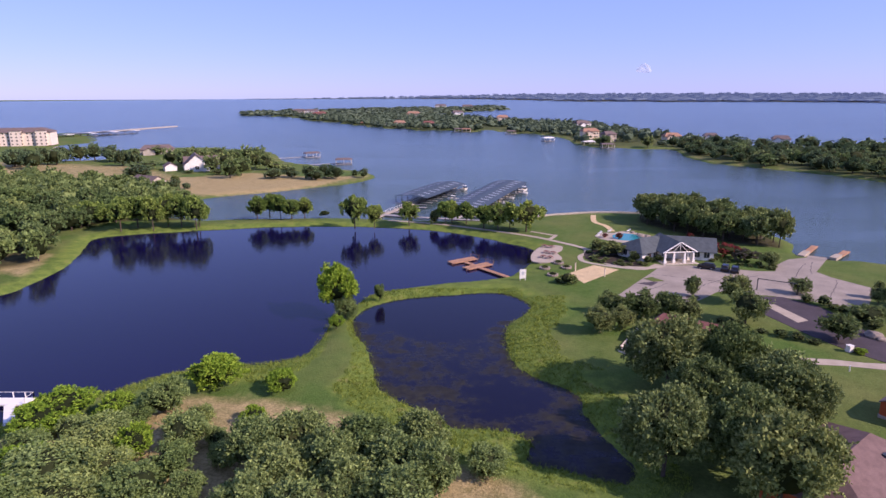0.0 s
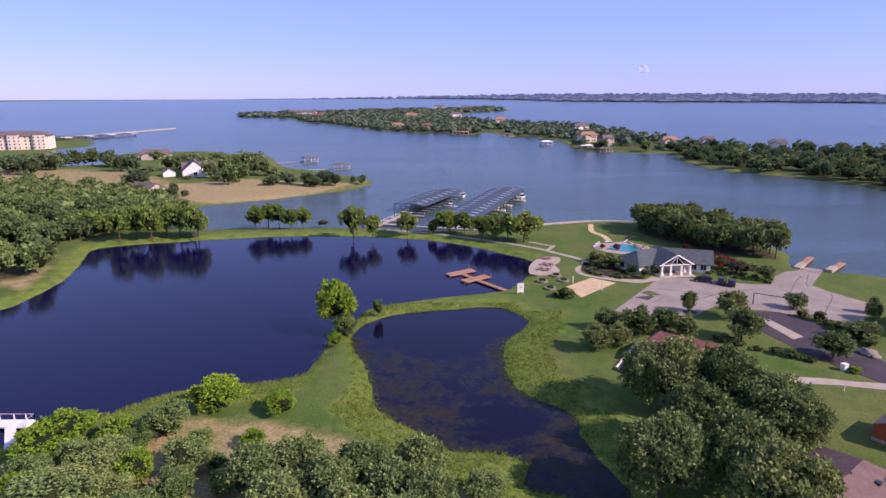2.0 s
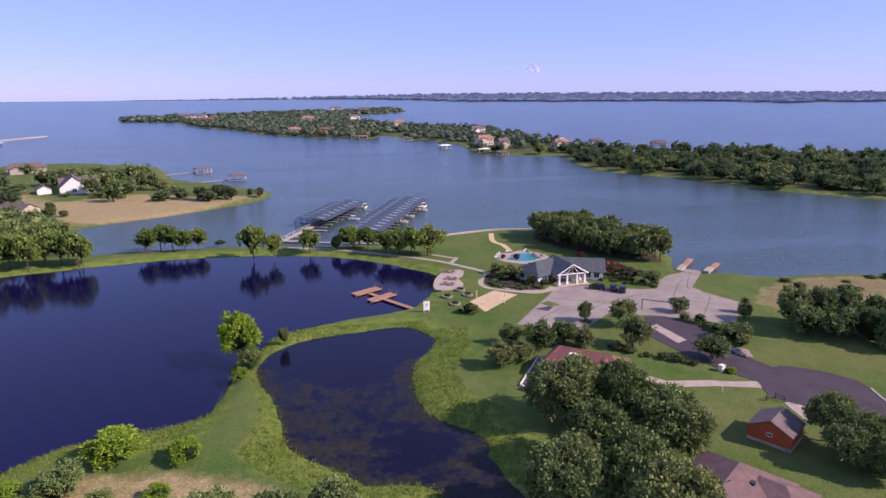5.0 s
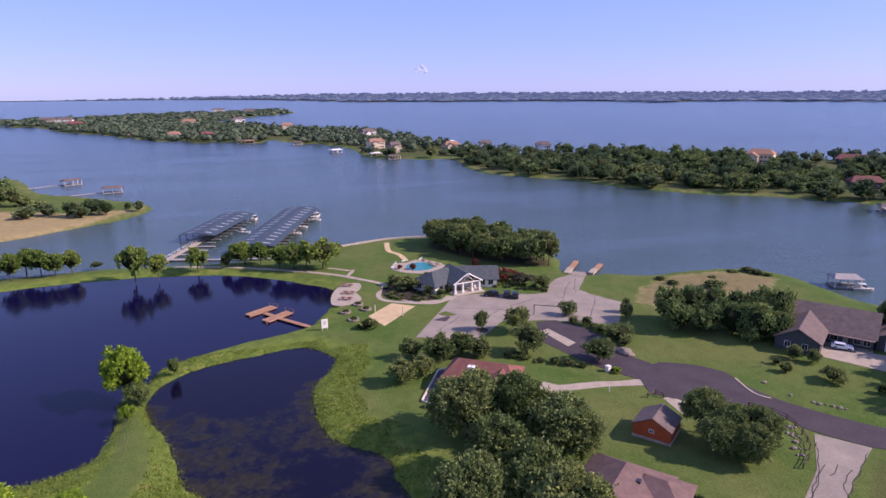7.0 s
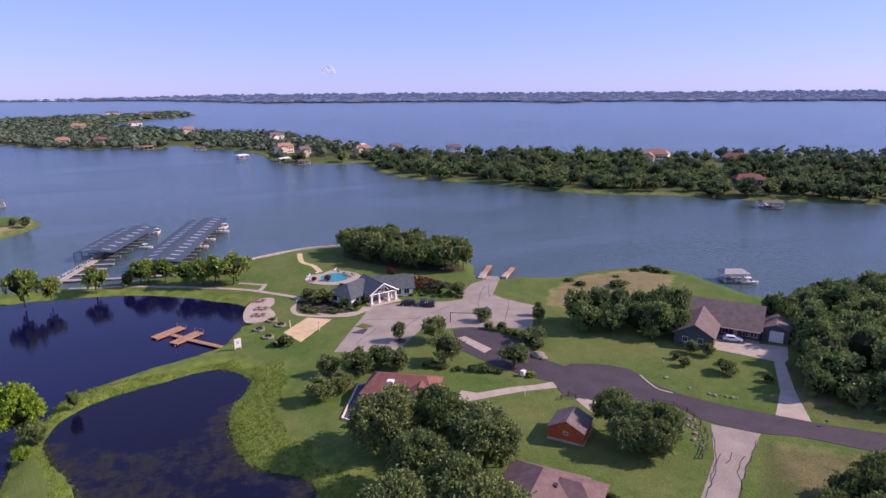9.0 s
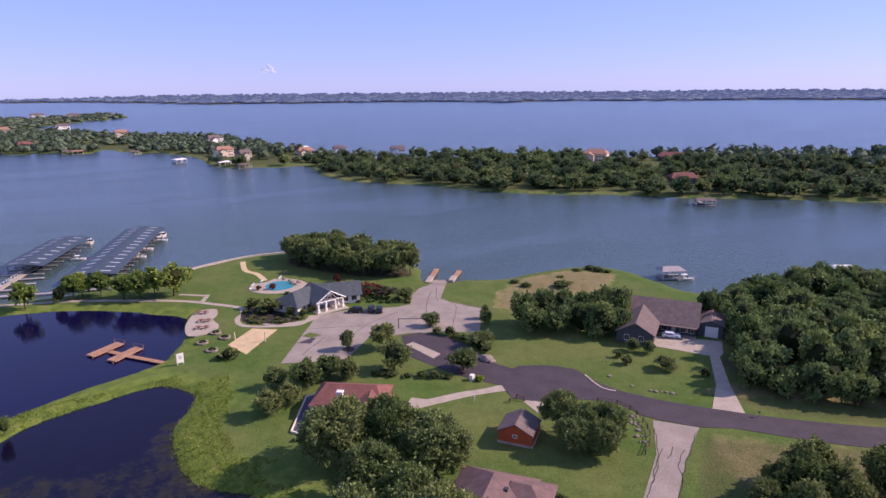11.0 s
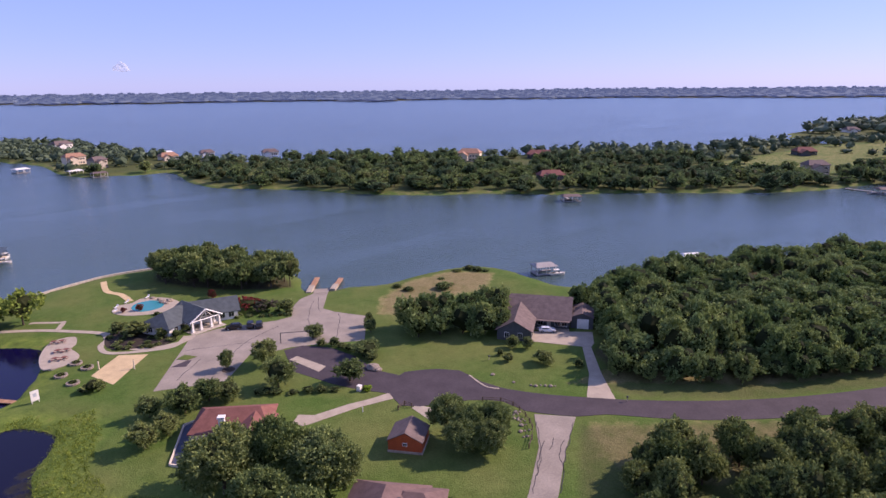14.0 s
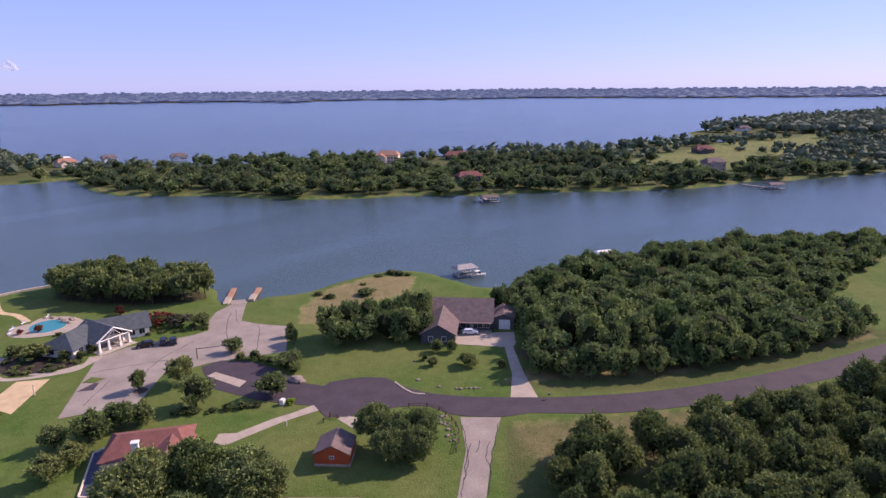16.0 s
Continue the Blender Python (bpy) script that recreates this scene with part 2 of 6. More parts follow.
def boxes(*specs):
    bm = bmesh.new()
    for s in specs:
        box(bm, *s)
    return bm


def rod(bm, a, b, r0, r1, n=7):
    a, b = Vector(a), Vector(b)
    q = (b - a).to_track_quat('Z', 'Y')
    rings = []
    for p, r in ((a, r0), (b, r1)):
        rings.append([bm.verts.new(p + q @ Vector((r * math.cos(i * math.tau / n), r * math.sin(i * math.tau / n), 0))) for i in range(n)])
    for i in range(n):
        bm.faces.new((rings[0][i], rings[0][(i + 1) % n], rings[1][(i + 1) % n], rings[1][i]))
    bm.faces.new(rings[1])
    bm.faces.new(rings[0][::-1])
    return bm


def rods(*specs):
    bm = bmesh.new()
    for s in specs:
        rod(bm, *s)
    return bm


def smooth_line(pts, step=2.0, closed=False):
    """A Catmull-Rom curve through the plan's corners."""
    p = [Vector((*q[:2], 0)) for q in pts]
    n, out = len(p), []
    for i in range(n if closed else n - 1):
        a, b, c, d = [p[j % n] if closed else p[max(0, min(n - 1, j))] for j in (i - 1, i, i + 1, i + 2)]
        k = max(1, int((c - b).length / step))
        for s in range(k):
            t = s / k
            out.append(0.5 * ((2 * b) + (c - a) * t + (2 * a - 5 * b + 4 * c - d) * t * t + (3 * b - a - 3 * c + d) * t ** 3))
    if not closed:
        out.append(p[-1])
    return [(v.x, v.y) for v in out]


def slab(pts, z0, z1):
    """A flat plate with the outline pts."""
    bm = bmesh.new()
    lo, hi = [bm.verts.new((x, y, z0)) for x, y in pts], [bm.verts.new((x, y, z1)) for x, y in pts]
    for i in range(len(pts)):
        j = (i + 1) % len(pts)
        bm.faces.new((lo[i], lo[j], hi[j], hi[i]))
    f = bm.faces.new(hi)
    bmesh.ops.triangulate(bm, faces=[f])
    bmesh.ops.recalc_face_normals(bm, faces=bm.faces)
    return bm


def band(pts, half, z0, z1):
    """A strip of constant width along a line."""
    L, R = [], []
    for i, (x, y) in enumerate(pts):
        a, b = pts[max(0, i - 1)], pts[min(len(pts) - 1, i + 1)]
        d = math.hypot(b[0] - a[0], b[1] - a[1]) or 1
        nx, ny = -(b[1] - a[1]) / d * half, (b[0] - a[0]) / d * half
        L.append((x + nx, y + ny)), R.append((x - nx, y - ny))
    bm = bmesh.new()
    rows = [[bm.verts.new((*p, z)) for p in line] for line, z in ((L, z0), (L, z1), (R, z1), (R, z0))]
    for i in range(len(pts) - 1):
        for a, b in zip(rows, rows[1:]):
            bm.faces.new((a[i], a[i + 1], b[i + 1], b[i]))
    for i in (0, -1):
        bm.faces.new([r[i] for r in rows])
    bmesh.ops.recalc_face_normals(bm, faces=bm.faces)
    return bm


def signed(px, py, poly):
    """Distance to an outline, positive inside."""
    q = np.array(poly, float)
    best, inside = np.full(px.shape, 1e18), np.zeros(px.shape, bool)
    for (ax, ay), (bx, by) in zip(q, np.roll(q, -1, 0)):
        dx, dy = bx - ax, by - ay
        t = np.clip(((px - ax) * dx + (py - ay) * dy) / (dx * dx + dy * dy + 1e-9), 0, 1)
        best = np.minimum(best, (px - ax - t * dx) ** 2 + (py - ay - t * dy) ** 2)
        cross = (ay > py) != (by > py)
        inside ^= cross & (px < (bx - ax) * (py - ay) / (by - ay + 1e-12) + ax)
    return np.where(inside, 1, -1) * np.sqrt(best)


# ---- the plan: shores, in metres ----
POND_1 = smooth_line([(-109.1, 144.7), (-106.8, 152.6), (-106.9, 165.6), (-107.9, 174.4), (-115, 194.8), (-117.6, 205.9), (-113.8, 210.9), (-96.2, 216.7), (-77.6, 221.7), (-58, 225), (-37.6, 225.4), (-16.9, 222), (0, 215.2), (12.4, 206.3), (20.9, 197.3), (27.9, 189.1), (27.4, 179.7), (22.7, 168.9), (17.9, 160.3), (12.5, 157.3), (5.1, 155.5), (-0, 154.1), (-6.2, 151.8), (-13, 148.3), (-18, 143.6), (-20.7, 136), (-23.9, 132.3), (-25.1, 129.1), (-24.3, 122.5), (-24.5, 114.4), (-25.3, 110.1), (-29.3, 106.8), (-36, 105.1), (-45.4, 102.6), (-50.4, 100), (-54.9, 95), (-59.3, 92.2), (-64.8, 88.8), (-75, 72), (-110, 85), (-125, 110)], 2.5, True)
POND_2 = smooth_line([(-19.5, 127.3), (-18.1, 133.7), (-13.6, 139.4), (-5.9, 143), (2.1, 144.6), (8.9, 146.2), (15, 145.2), (19, 139.7), (20, 135.8), (17.8, 130.3), (14.1, 124.3), (12.1, 117.5), (12.1, 109.8), (13.2, 103.1), (15.8, 99.2), (19.9, 95.4), (21.9, 91.4), (21.4, 86.9), (22.6, 81.4), (24, 77.3), (25, 72.5), (23.5, 68.6), (19.6, 70.2), (15.6, 72), (11.1, 73.9), (12.5, 78.3), (9.3, 81.7), (5.3, 82.4), (1.2, 82.7), (-2.2, 86.9), (-7.6, 91.4), (-11.3, 97.4), (-13.1, 104.6), (-15, 112.2), (-17.7, 119.3)], 2.0, True)
PENINSULA = [(-113, 288.4), (-102.8, 297.4), (-84, 308.4), (-67.3, 322.3), (-54.3, 331.6), (-44.2, 346), (-39.7, 362), (-46, 382.7), (-61.1, 397.5), (-83.2, 420.2), (-113, 449.8), (-141.6, 519.4), (-188.4, 555.3), (-246.7, 574.4), (-266.7, 555.5), (-277.7, 536.8), (-249.8, 460.5), (-277.9, 464.2), (-301.7, 486.9), (-344.7, 557.8), (-361.9, 618), (-348.5, 641.5), (-391.4, 718.1), (-457.9, 797.8), (-468.9, 781.1)]
CAUSEWAY = [(-93, 236.2), (-79, 238.9), (-61.6, 239.5), (-44.2, 240), (-31, 238.6), (-17.9, 236.1), (-5, 233.6), (14, 233.2), (28.7, 232.9), (38.4, 241.3), (59.7, 247.8), (75.1, 246.4)]
SOUTH_SHORE = [(105.5, 181.7), (112.6, 174.5), (118.9, 173.8), (130.2, 167), (142.9, 166.9), (155.8, 165.8), (168.2, 160.2), (173.3, 147.6), (171.4, 127.8), (175.5, 116.2), (187.6, 107.6), (210.4, 106.2), (231.2, 102), (274.3, 77.4), (336.6, 15.3)]
ISLAND_NEAR_W = [(-423.2, 1352.1), (-319.1, 1292.1), (-238.6, 1125.2), (-161.6, 1011.8), (-115.2, 922.8), (-61.4, 846.8), (-2.1, 804.6), (32, 779.6), (60.9, 800.5), (77.4, 756.1), (106.2, 725.5), (126.6, 664.2), (124.9, 574.2), (151.4, 540.3), (195.8, 535.9)]
ISLAND_NEAR_E = [(182.2, 473), (180.6, 450.4), (183.7, 422.6), (202.9, 394.9), (224.9, 363.3), (232.1, 342.5), (240.2, 324.3), (266.6, 290.9), (290.6, 274.9), (313.3, 247.2), (326, 230), (339.7, 222), (356.4, 206.7), (382.2, 179.5), (400, 159.8), (420.3, 140.7), (458.4, 118.4), (487.2, 110.4), (516.6, 82), (561.5, 57.8), (596.3, 34.7)]
ISLAND_FAR_E = [(856.4, 220.2), (835.1, 259), (888.5, 292.1), (947.6, 299.6), (1040.1, 277.2), (1300.4, 237.7), (1640.3, 111.9)]
ISLAND_FAR_M = [(819.8, 203.8), (755.8, 271.2), (641.5, 290.9), (612.7, 329.5), (558.3, 365.7), (499.5, 394), (459.1, 418), (402.6, 452.5), (352.8, 489.4), (296.7, 539.6), (252.3, 567.3)]
ISLAND_FAR_W = [(237.1, 643), (224.7, 735.8), (212.1, 873.6), (166, 963.9), (105.9, 1037.3), (37.9, 1172.8), (-47.1, 1261.9), (-91.5, 1269), (-3.5, 1413.7), (93.5, 1603.6), (185.2, 1745.7), (168.3, 1995.6), (28, 1880.7), (-129, 1794.3), (-266.5, 1676.7), (-379.9, 1540.5), (-468.1, 1496.7)]
HOME = [(-5000, -5000), (-5000, 900), (-900, 860)] + smooth_line(PENINSULA[::-1], 8) + [(-126, 272), (-125, 250)] + smooth_line(
    CAUSEWAY + [(90, 240), (103, 226), (111, 209), (112, 195)] + SOUTH_SHORE, 4) + [(430, -110), (700, -500), (5000, -3000), (5000, -5000)]
ISLAND = smooth_line(ISLAND_NEAR_W, 12) + smooth_line(ISLAND_NEAR_E, 8) + [(820, -170), (5000, -1500), (5000, -350)] + ISLAND_FAR_E[::-1] + smooth_line(ISLAND_FAR_M, 15) + smooth_line(ISLAND_FAR_W, 20)
FAR = [(-1500, 4720), (-600, 4650), (150, 4300), (500, 3500), (610, 3050), (930, 2850), (1370, 2700), (1600, 2500), (1650, 2150), (2040, 2150), (2250, 1830),
       (2720, 1560), (2750, 1420), (2950, 800), (3440, 245), (4000, -600), (4900, -1500), (5000, 5000), (-1500, 5000)]
FIELD = [(-158.2, 331.7), (-114.4, 292.4), (-83.8, 307.8), (-65, 325.9), (-45.6, 358.1), (-70.6, 354.6), (-114.8, 374.9), (-131.2, 363.4), (-160.2, 353.7)]
FIELD_E = [(530.1, 229.1), (621.2, 222.1), (766.9, 209.1), (944.5, 143.2), (823.4, 112.1), (542.4, 124), (519.7, 152.7), (492, 188.4)]
MEADOW = [(118.1, 154.2), (108.6, 142.9), (114.2, 138.1), (131.9, 140.9), (149, 137), (165.1, 147.4), (155.6, 159.6), (135.9, 161.7)]
LEVEL = 1.2
SPIT_LAWN = [(-23.5, 131), (-20.5, 131), (-20.6, 124.6), (-17.1, 110), (-16.8, 101.9), (-18.9, 96.6), (-23.5, 93.6), (-27.5, 95), (-23.4, 103.2), (-22.6, 111.9), (-23.7, 123.6)]
MARSH = [[(-20, 110), (-13, 108), (-12, 94.5), (-5.5, 87), (0.5, 85), (-6.9, 81.3), (-15.2, 88), (-18.5, 94), (-16, 101)], [(-46, 98), (-39, 105), (-29, 106), (-23, 110), (-24, 103), (-28, 95), (-34, 96)],
         [(0, 82), (8, 82), (13.5, 79), (12, 73.5), (8.3, 69.7), (1.2, 72.3)]]
# far houses: x, y, heading, length, width, storeys
FAR_HOUSES = [(411, 398, -56, 20, 13, 2, 0), (471, 364, -50, 24, 12, 1, 2), (366, 273, -35, 18, 11, 1, 2), (521, 147, -40, 16, 11, 2, 1), (176, 806, 20, 20, 12, 2, 3),
              (150, 648, 10, 17, 10, 2, 0), (157, 602, 25, 13, 9, 2, 1), (224, 620, 0, 16, 11, 1, 0), (309, 578, -20, 15, 10, 1, 3), (263, 622, -10, 13, 9, 1, 3), (-226, 500, 20, 24, 12, 1, 1), (95, 1010, 0, 18, 12, 2, 0),
              (-20, 905, 10, 16, 10, 1, 2), (-62, 925, 0, 16, 10, 1, 0), (980, 240, -40, 18, 12, 1, 3), (652, 195, -45, 18, 12, 1, 2), (-55, 1212, 0, 24, 13, 2, 0), (30, 1262, 10, 22, 12, 2, 3), (-5, 1868, 0, 34, 15, 2, 3),
              (70, 1800, 0, 30, 14, 2, 1), (-285, 1400, 0, 28, 14, 2, 3), (-320, 1430, 0, 26, 13, 2, 1), (-235, 1225, 0, 24, 13, 2, 2)]


def spread(lo, hi, step, end_lo, end_hi, grow=1.07):
    mid = list(np.arange(lo, hi, step))
    a, s, left = lo, step, []
    while a > end_lo:
        s *= grow
        a -= s
        left.append(max(a, end_lo))
    a, s, right = mid[-1], step, []
    while a < end_hi:
        s *= grow
        a += s
        right.append(min(a, end_hi))
    return np.array(left[::-1] + mid + right)


def clamp01(v):
    return np.clip(v, 0, 1)


def build_ground():
    xs, ys = spread(-130, 215, 1.5, -4900, 4900), spread(-5, 262, 1.5, -900, 4900)
    X, Y = np.meshgrid(xs, ys)
    land = np.maximum(np.maximum(signed(X, Y, HOME), signed(X, Y, ISLAND)), signed(X, Y, FAR))
    pond = np.maximum(signed(X, Y, POND_1), signed(X, Y, POND_2))
    rough = np.array([noise.noise((x * 0.11, y * 0.11, 0)) for x, y in zip(X.ravel(), Y.ravel())]).reshape(X.shape)
    shore = np.minimum(land, -pond) + rough * 0.8 * (np.abs(X) < 400)
    Z = np.where(shore > 0, LEVEL * np.sqrt(clamp01(shore / 6)), np.maximum(shore * 0.35, -2.0))
    Z += np.where(shore > 4, 0.03 * rough - 0.03, 0)
    wet = clamp01(1 - np.abs(-pond - 2.0) / (6.0 + 4.5 * ((X > 8) & (Y < 142) & (Y > 75)))) * (land > 6)
    for q in MARSH:
        wet = np.maximum(wet, clamp01(signed(X, Y, q) / 2 + 0.7))
    wet *= 1 - clamp01(signed(X, Y, SPIT_LAWN) / 1.0 + 0.5)
    dry = np.maximum(clamp01(signed(X, Y, FIELD) / 6 + 0.5), clamp01(signed(X, Y, MEADOW) / 4 + 0.6) * 0.7)
    dry = np.maximum(dry, 0.32 * clamp01(signed(X, Y, FIELD_E) / 20 + 0.5))
    dry = np.maximum(dry, clamp01(signed(X, Y, [(-130, 30), (-60, 80), (-42, 92), (-25, 90), (-14, 86), (-4, 78), (10, 68), (20, 40), (0, 10)]) / 4 + 0.3) * 0.8)
    dry = np.maximum(dry, 0.75 * clamp01(signed(X, Y, [(-122, 164), (-137, 193), (-118, 182), (-110, 158)]) / 4 + 0.7))
    dry = np.maximum(dry, 0.60 * clamp01(signed(X, Y, [(112, 76), (120, 68), (145, 43), (200, 8), (206, 14), (165, 36), (140, 55), (124, 74)]) / 3 + 0.6))
    dry = np.maximum(dry, 0.46 * clamp01(signed(X, Y, [(100, 64), (113, 50), (140, 27), (180, 2), (170, -5), (90, 40), (92, 55)]) / 3 + 0.5))
    dry = np.maximum(dry, 0.45 * clamp01(1 - np.abs(land - 4) / 5) * (np.hypot(X, Y) > 260))
    dry = np.maximum(dry, 0.7 * clamp01(signed(X, Y, [(-360, 455), (-200, 415), (-140, 345), (-165, 310), (-260, 365), (-380, 390)]) / 8 + 0.5))
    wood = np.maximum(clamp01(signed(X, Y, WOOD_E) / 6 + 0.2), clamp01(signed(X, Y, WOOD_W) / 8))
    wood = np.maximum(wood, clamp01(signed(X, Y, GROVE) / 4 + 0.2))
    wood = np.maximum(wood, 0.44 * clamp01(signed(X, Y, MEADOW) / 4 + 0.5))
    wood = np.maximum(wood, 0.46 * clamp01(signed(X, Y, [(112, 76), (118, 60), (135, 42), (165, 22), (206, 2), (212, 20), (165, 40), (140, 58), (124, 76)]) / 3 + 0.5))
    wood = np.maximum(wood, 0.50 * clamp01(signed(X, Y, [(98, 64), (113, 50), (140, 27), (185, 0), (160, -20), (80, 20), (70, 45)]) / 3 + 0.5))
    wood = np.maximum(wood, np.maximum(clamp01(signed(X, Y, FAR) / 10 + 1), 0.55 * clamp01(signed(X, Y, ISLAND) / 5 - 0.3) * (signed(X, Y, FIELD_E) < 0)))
    nx, ny = len(xs), len(ys)
    i = np.arange(nx * ny).reshape(ny, nx)
    faces = np.stack([i[:-1, :-1], i[:-1, 1:], i[1:, 1:], i[1:, :-1]], -1).reshape(-1, 4)
    me = bpy.data.meshes.new("ground")
    me.from_pydata(np.stack([X.ravel(), Y.ravel(), Z.ravel()], 1).tolist(), [], faces.tolist())
    a = me.color_attributes.new("cover", 'FLOAT_COLOR', 'POINT')
    a.data.foreach_set("color", np.stack([dry.ravel(), wet.ravel(), wood.ravel(), np.ones(nx * ny)], 1).astype(np.float32).ravel())
    me.shade_smooth()
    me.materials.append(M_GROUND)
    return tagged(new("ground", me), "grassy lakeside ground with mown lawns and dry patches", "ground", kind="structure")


# woods, as outlines on the plan
WOOD_E = [(128, 84)] + [(126.7, 78.7), (122.6, 72.5), (132.3, 60.8), (142.1, 50.5), (162.6, 35.9), (188.2, 20), (204.8, 14.4)] + [(218, 26), (248, 24), (290, 16), (325, 12), (300, 45), (262, 76), (225, 96), (205, 101), (186, 102), (174, 106), (160, 104), (150, 96), (143, 86)]
WOOD_SE = [(97, 47)] + [(96.6, 50.9), (108.2, 44), (115.7, 36.4), (129.2, 28), (142.3, 18.4), (159.3, 9.5), (171.5, 2.6)] + [(200, -20), (150, -60), (90, -20), (80, 20), (84, 40)]
WOOD_W = [(-122.2, 163.9), (-114.1, 166.7), (-115.7, 179), (-130.1, 214.1), (-122, 227.3), (-93, 232.5), (-124.8, 285), (-156.5, 312.2), (-240.4, 400.3), (-300.1, 419.7)][:8] + [(-204, 338), (-255, 352), (-357, 338), (-420, 120), (-150, 120)]
GROVE = [(76, 240), (71, 226), (76, 213), (84, 200), (93, 190), (104, 184), (108, 193), (107, 207), (98, 225), (86, 238)]
build_ground()
water = tagged(obj("water", boxes(), M_LAKE), "blue-green rippled lake water", "lake", kind="structure")
bm = bmesh.new()
ring = [bm.verts.new((4930 * math.cos(a * math.tau / 96), 4930 * math.sin(a * math.tau / 96), 0)) for a in range(96)]
bm.faces.new(ring)
bm.to_mesh(water.data)
bm.free()


def pond_sheet(name, outline, weedy, level, mat):
    q = np.array(outline)
    xs, ys = np.arange(q[:, 0].min() - 4, q[:, 0].max() + 4, 2.0), np.arange(q[:, 1].min() - 4, q[:, 1].max() + 4, 2.0)
    X, Y = np.meshgrid(xs, ys)
    d = signed(X, Y, outline)
    i = np.arange(X.size).reshape(X.shape)
    faces = np.stack([i[:-1, :-1], i[:-1, 1:], i[1:, 1:], i[1:, :-1]], -1).reshape(-1, 4)
    faces = faces[(d.ravel()[faces] > -4.5).any(1)]
    me = bpy.data.meshes.new(name)
    me.from_pydata(np.stack([X.ravel(), Y.ravel(), np.full(X.size, level)], 1).tolist(), [], faces.tolist())
    v = weedy(X.ravel(), Y.ravel(), d.ravel())
    a = me.color_attributes.new("cover", 'FLOAT_COLOR', 'POINT')
    a.data.foreach_set("color", np.stack([v, v, v, np.ones(X.size)], 1).astype(np.float32).ravel())
    me.materials.append(mat)
    return tagged(new(name, me), "still dark pond water mirroring the sky", "pond", kind="structure")


pond_sheet("pond_water_1", POND_1, lambda x, y, d: clamp01(0.55 - d / 6) * (y < 112) * 0.8, 0.12, M_POND)
pond_sheet("pond_water_2", POND_2, lambda x, y, d: np.maximum(clamp01(1.12 - d / 8) * (y < 128),
                                                        clamp01((134 - y) / 20) * np.array([0.80 + 0.40 * noise.noise((a * 0.07, b * 0.07, 8)) for a, b in zip(x, y)])), 0.135, M_POND_WEEDY)


# ---- paved ground ----
def paved(name, bm, mat, label, category):
    return tagged(obj(name, bm, mat), label, category, kind="structure")


ROAD_N = [(74.5, 138.3), (79.9, 138), (87.6, 125.8), (87.2, 118.5), (81.2, 111.8), (85.3, 106.6), (88.4, 107.3), (95.3, 102.9), (98.4, 98.5), (97.9, 90.7), (99.1, 84.9), (103.3, 76.9), (108.5, 69.7), (116.4, 59.9), (130.7, 45.9), (148.9, 32.2), (173.4, 17.7), (199.2, 4.8)]
ROAD_S = [(71, 132.6), (70.3, 121.7), (74.9, 115.1), (77.2, 109.8), (79.8, 104), (77.2, 95.4), (79.9, 92.1), (89.6, 86.5), (94.3, 80.9), (94.7, 74.9), (100.5, 65.9), (105.6, 62.1), (113.6, 51.6), (122.3, 42.6), (138.7, 29.4), (161.2, 15.8), (182.8, 3.5)]
paved("road", slab(smooth_line(ROAD_N[4:] + [(225, -8), (208, -10)] + ROAD_S[::-1][:-4], 3, True), 0.9, LEVEL + 0.03), M_ASPHALT, "dark new asphalt road with a turning circle", "road")
paved("pavement_drive", slab(([(74.0, 139.4), (79.3, 138.8), (83.9, 132.2), (85.3, 122.4), (83.9, 113.4), (86.5, 106.5), (79.3, 100.7), (75.2, 107.4), (72.3, 114.6), (69.2, 126.8)]), 0.9, LEVEL + 0.026), M_ASPHALT, "dark asphalt forecourt beside the parking lot", "driveway")
LOT = [(40.9, 140.2), (48.3, 150.2), (56, 160.4), (60.1, 166.2), (68.1, 166.7), (83.7, 160.4), (88.6, 160.2), (90.6, 165.2), (98.4, 172.2), (105.1, 174.3), (109, 171.7), (99.1, 159.5), (100, 154.4), (104.8, 144.5), (93.1, 129.9), (85.5, 135), (76.3, 140.1), (71.5, 140.9), (66, 143.2), (55.1, 133.3)]
paved("pavement_lot", slab(LOT, 0.9, LEVEL + 0.022), M_CONCRETE, "worn pale concrete parking lot with cracks", "parking lot")
paved("pavement_side_road", slab([(94.9, 72.8), (100.2, 66), (89.1, 60.5), (76.8, 53.2), (73.7, 57.1), (85.9, 64.5)][:4] + [(58, 43), (55, 47)] + [(94.9, 72.8), (100.2, 66), (89.1, 60.5), (76.8, 53.2), (73.7, 57.1), (85.9, 64.5)][4:], 0.9, LEVEL + 0.018), M_CONCRETE, "cracked pale concrete side road", "road")
paved("pavement_house_drive", slab([(108.9, 69.2), (112.7, 64.3), (121, 73.1), (132.9, 84), (135.6, 84.9), (142, 89.6), (130, 102.4), (124.5, 98), (131.5, 85.8), (119.1, 75.4)], 0.9, LEVEL + 0.018), M_PATH, "pale concrete driveway of the brown house", "driveway")
paved("pavement_footway", slab([(80.6, 101.5), (78.9, 98.7), (70.4, 101.1), (57.6, 102.8), (56.5, 105.4), (59.2, 107.6), (61.6, 105), (69.4, 103.9), (74.3, 102.4)], 0.9, LEVEL + 0.018), M_PATH, "pale concrete driveway across the lawn", "driveway")
paved("pavement_white_pad", slab([(72.1, 133.4), (74.6, 133.9), (76.5, 123.4), (73.6, 122.1)], 0.9, LEVEL + 0.05), M_PATH, "pale concrete pad set in the asphalt", "concrete pad")
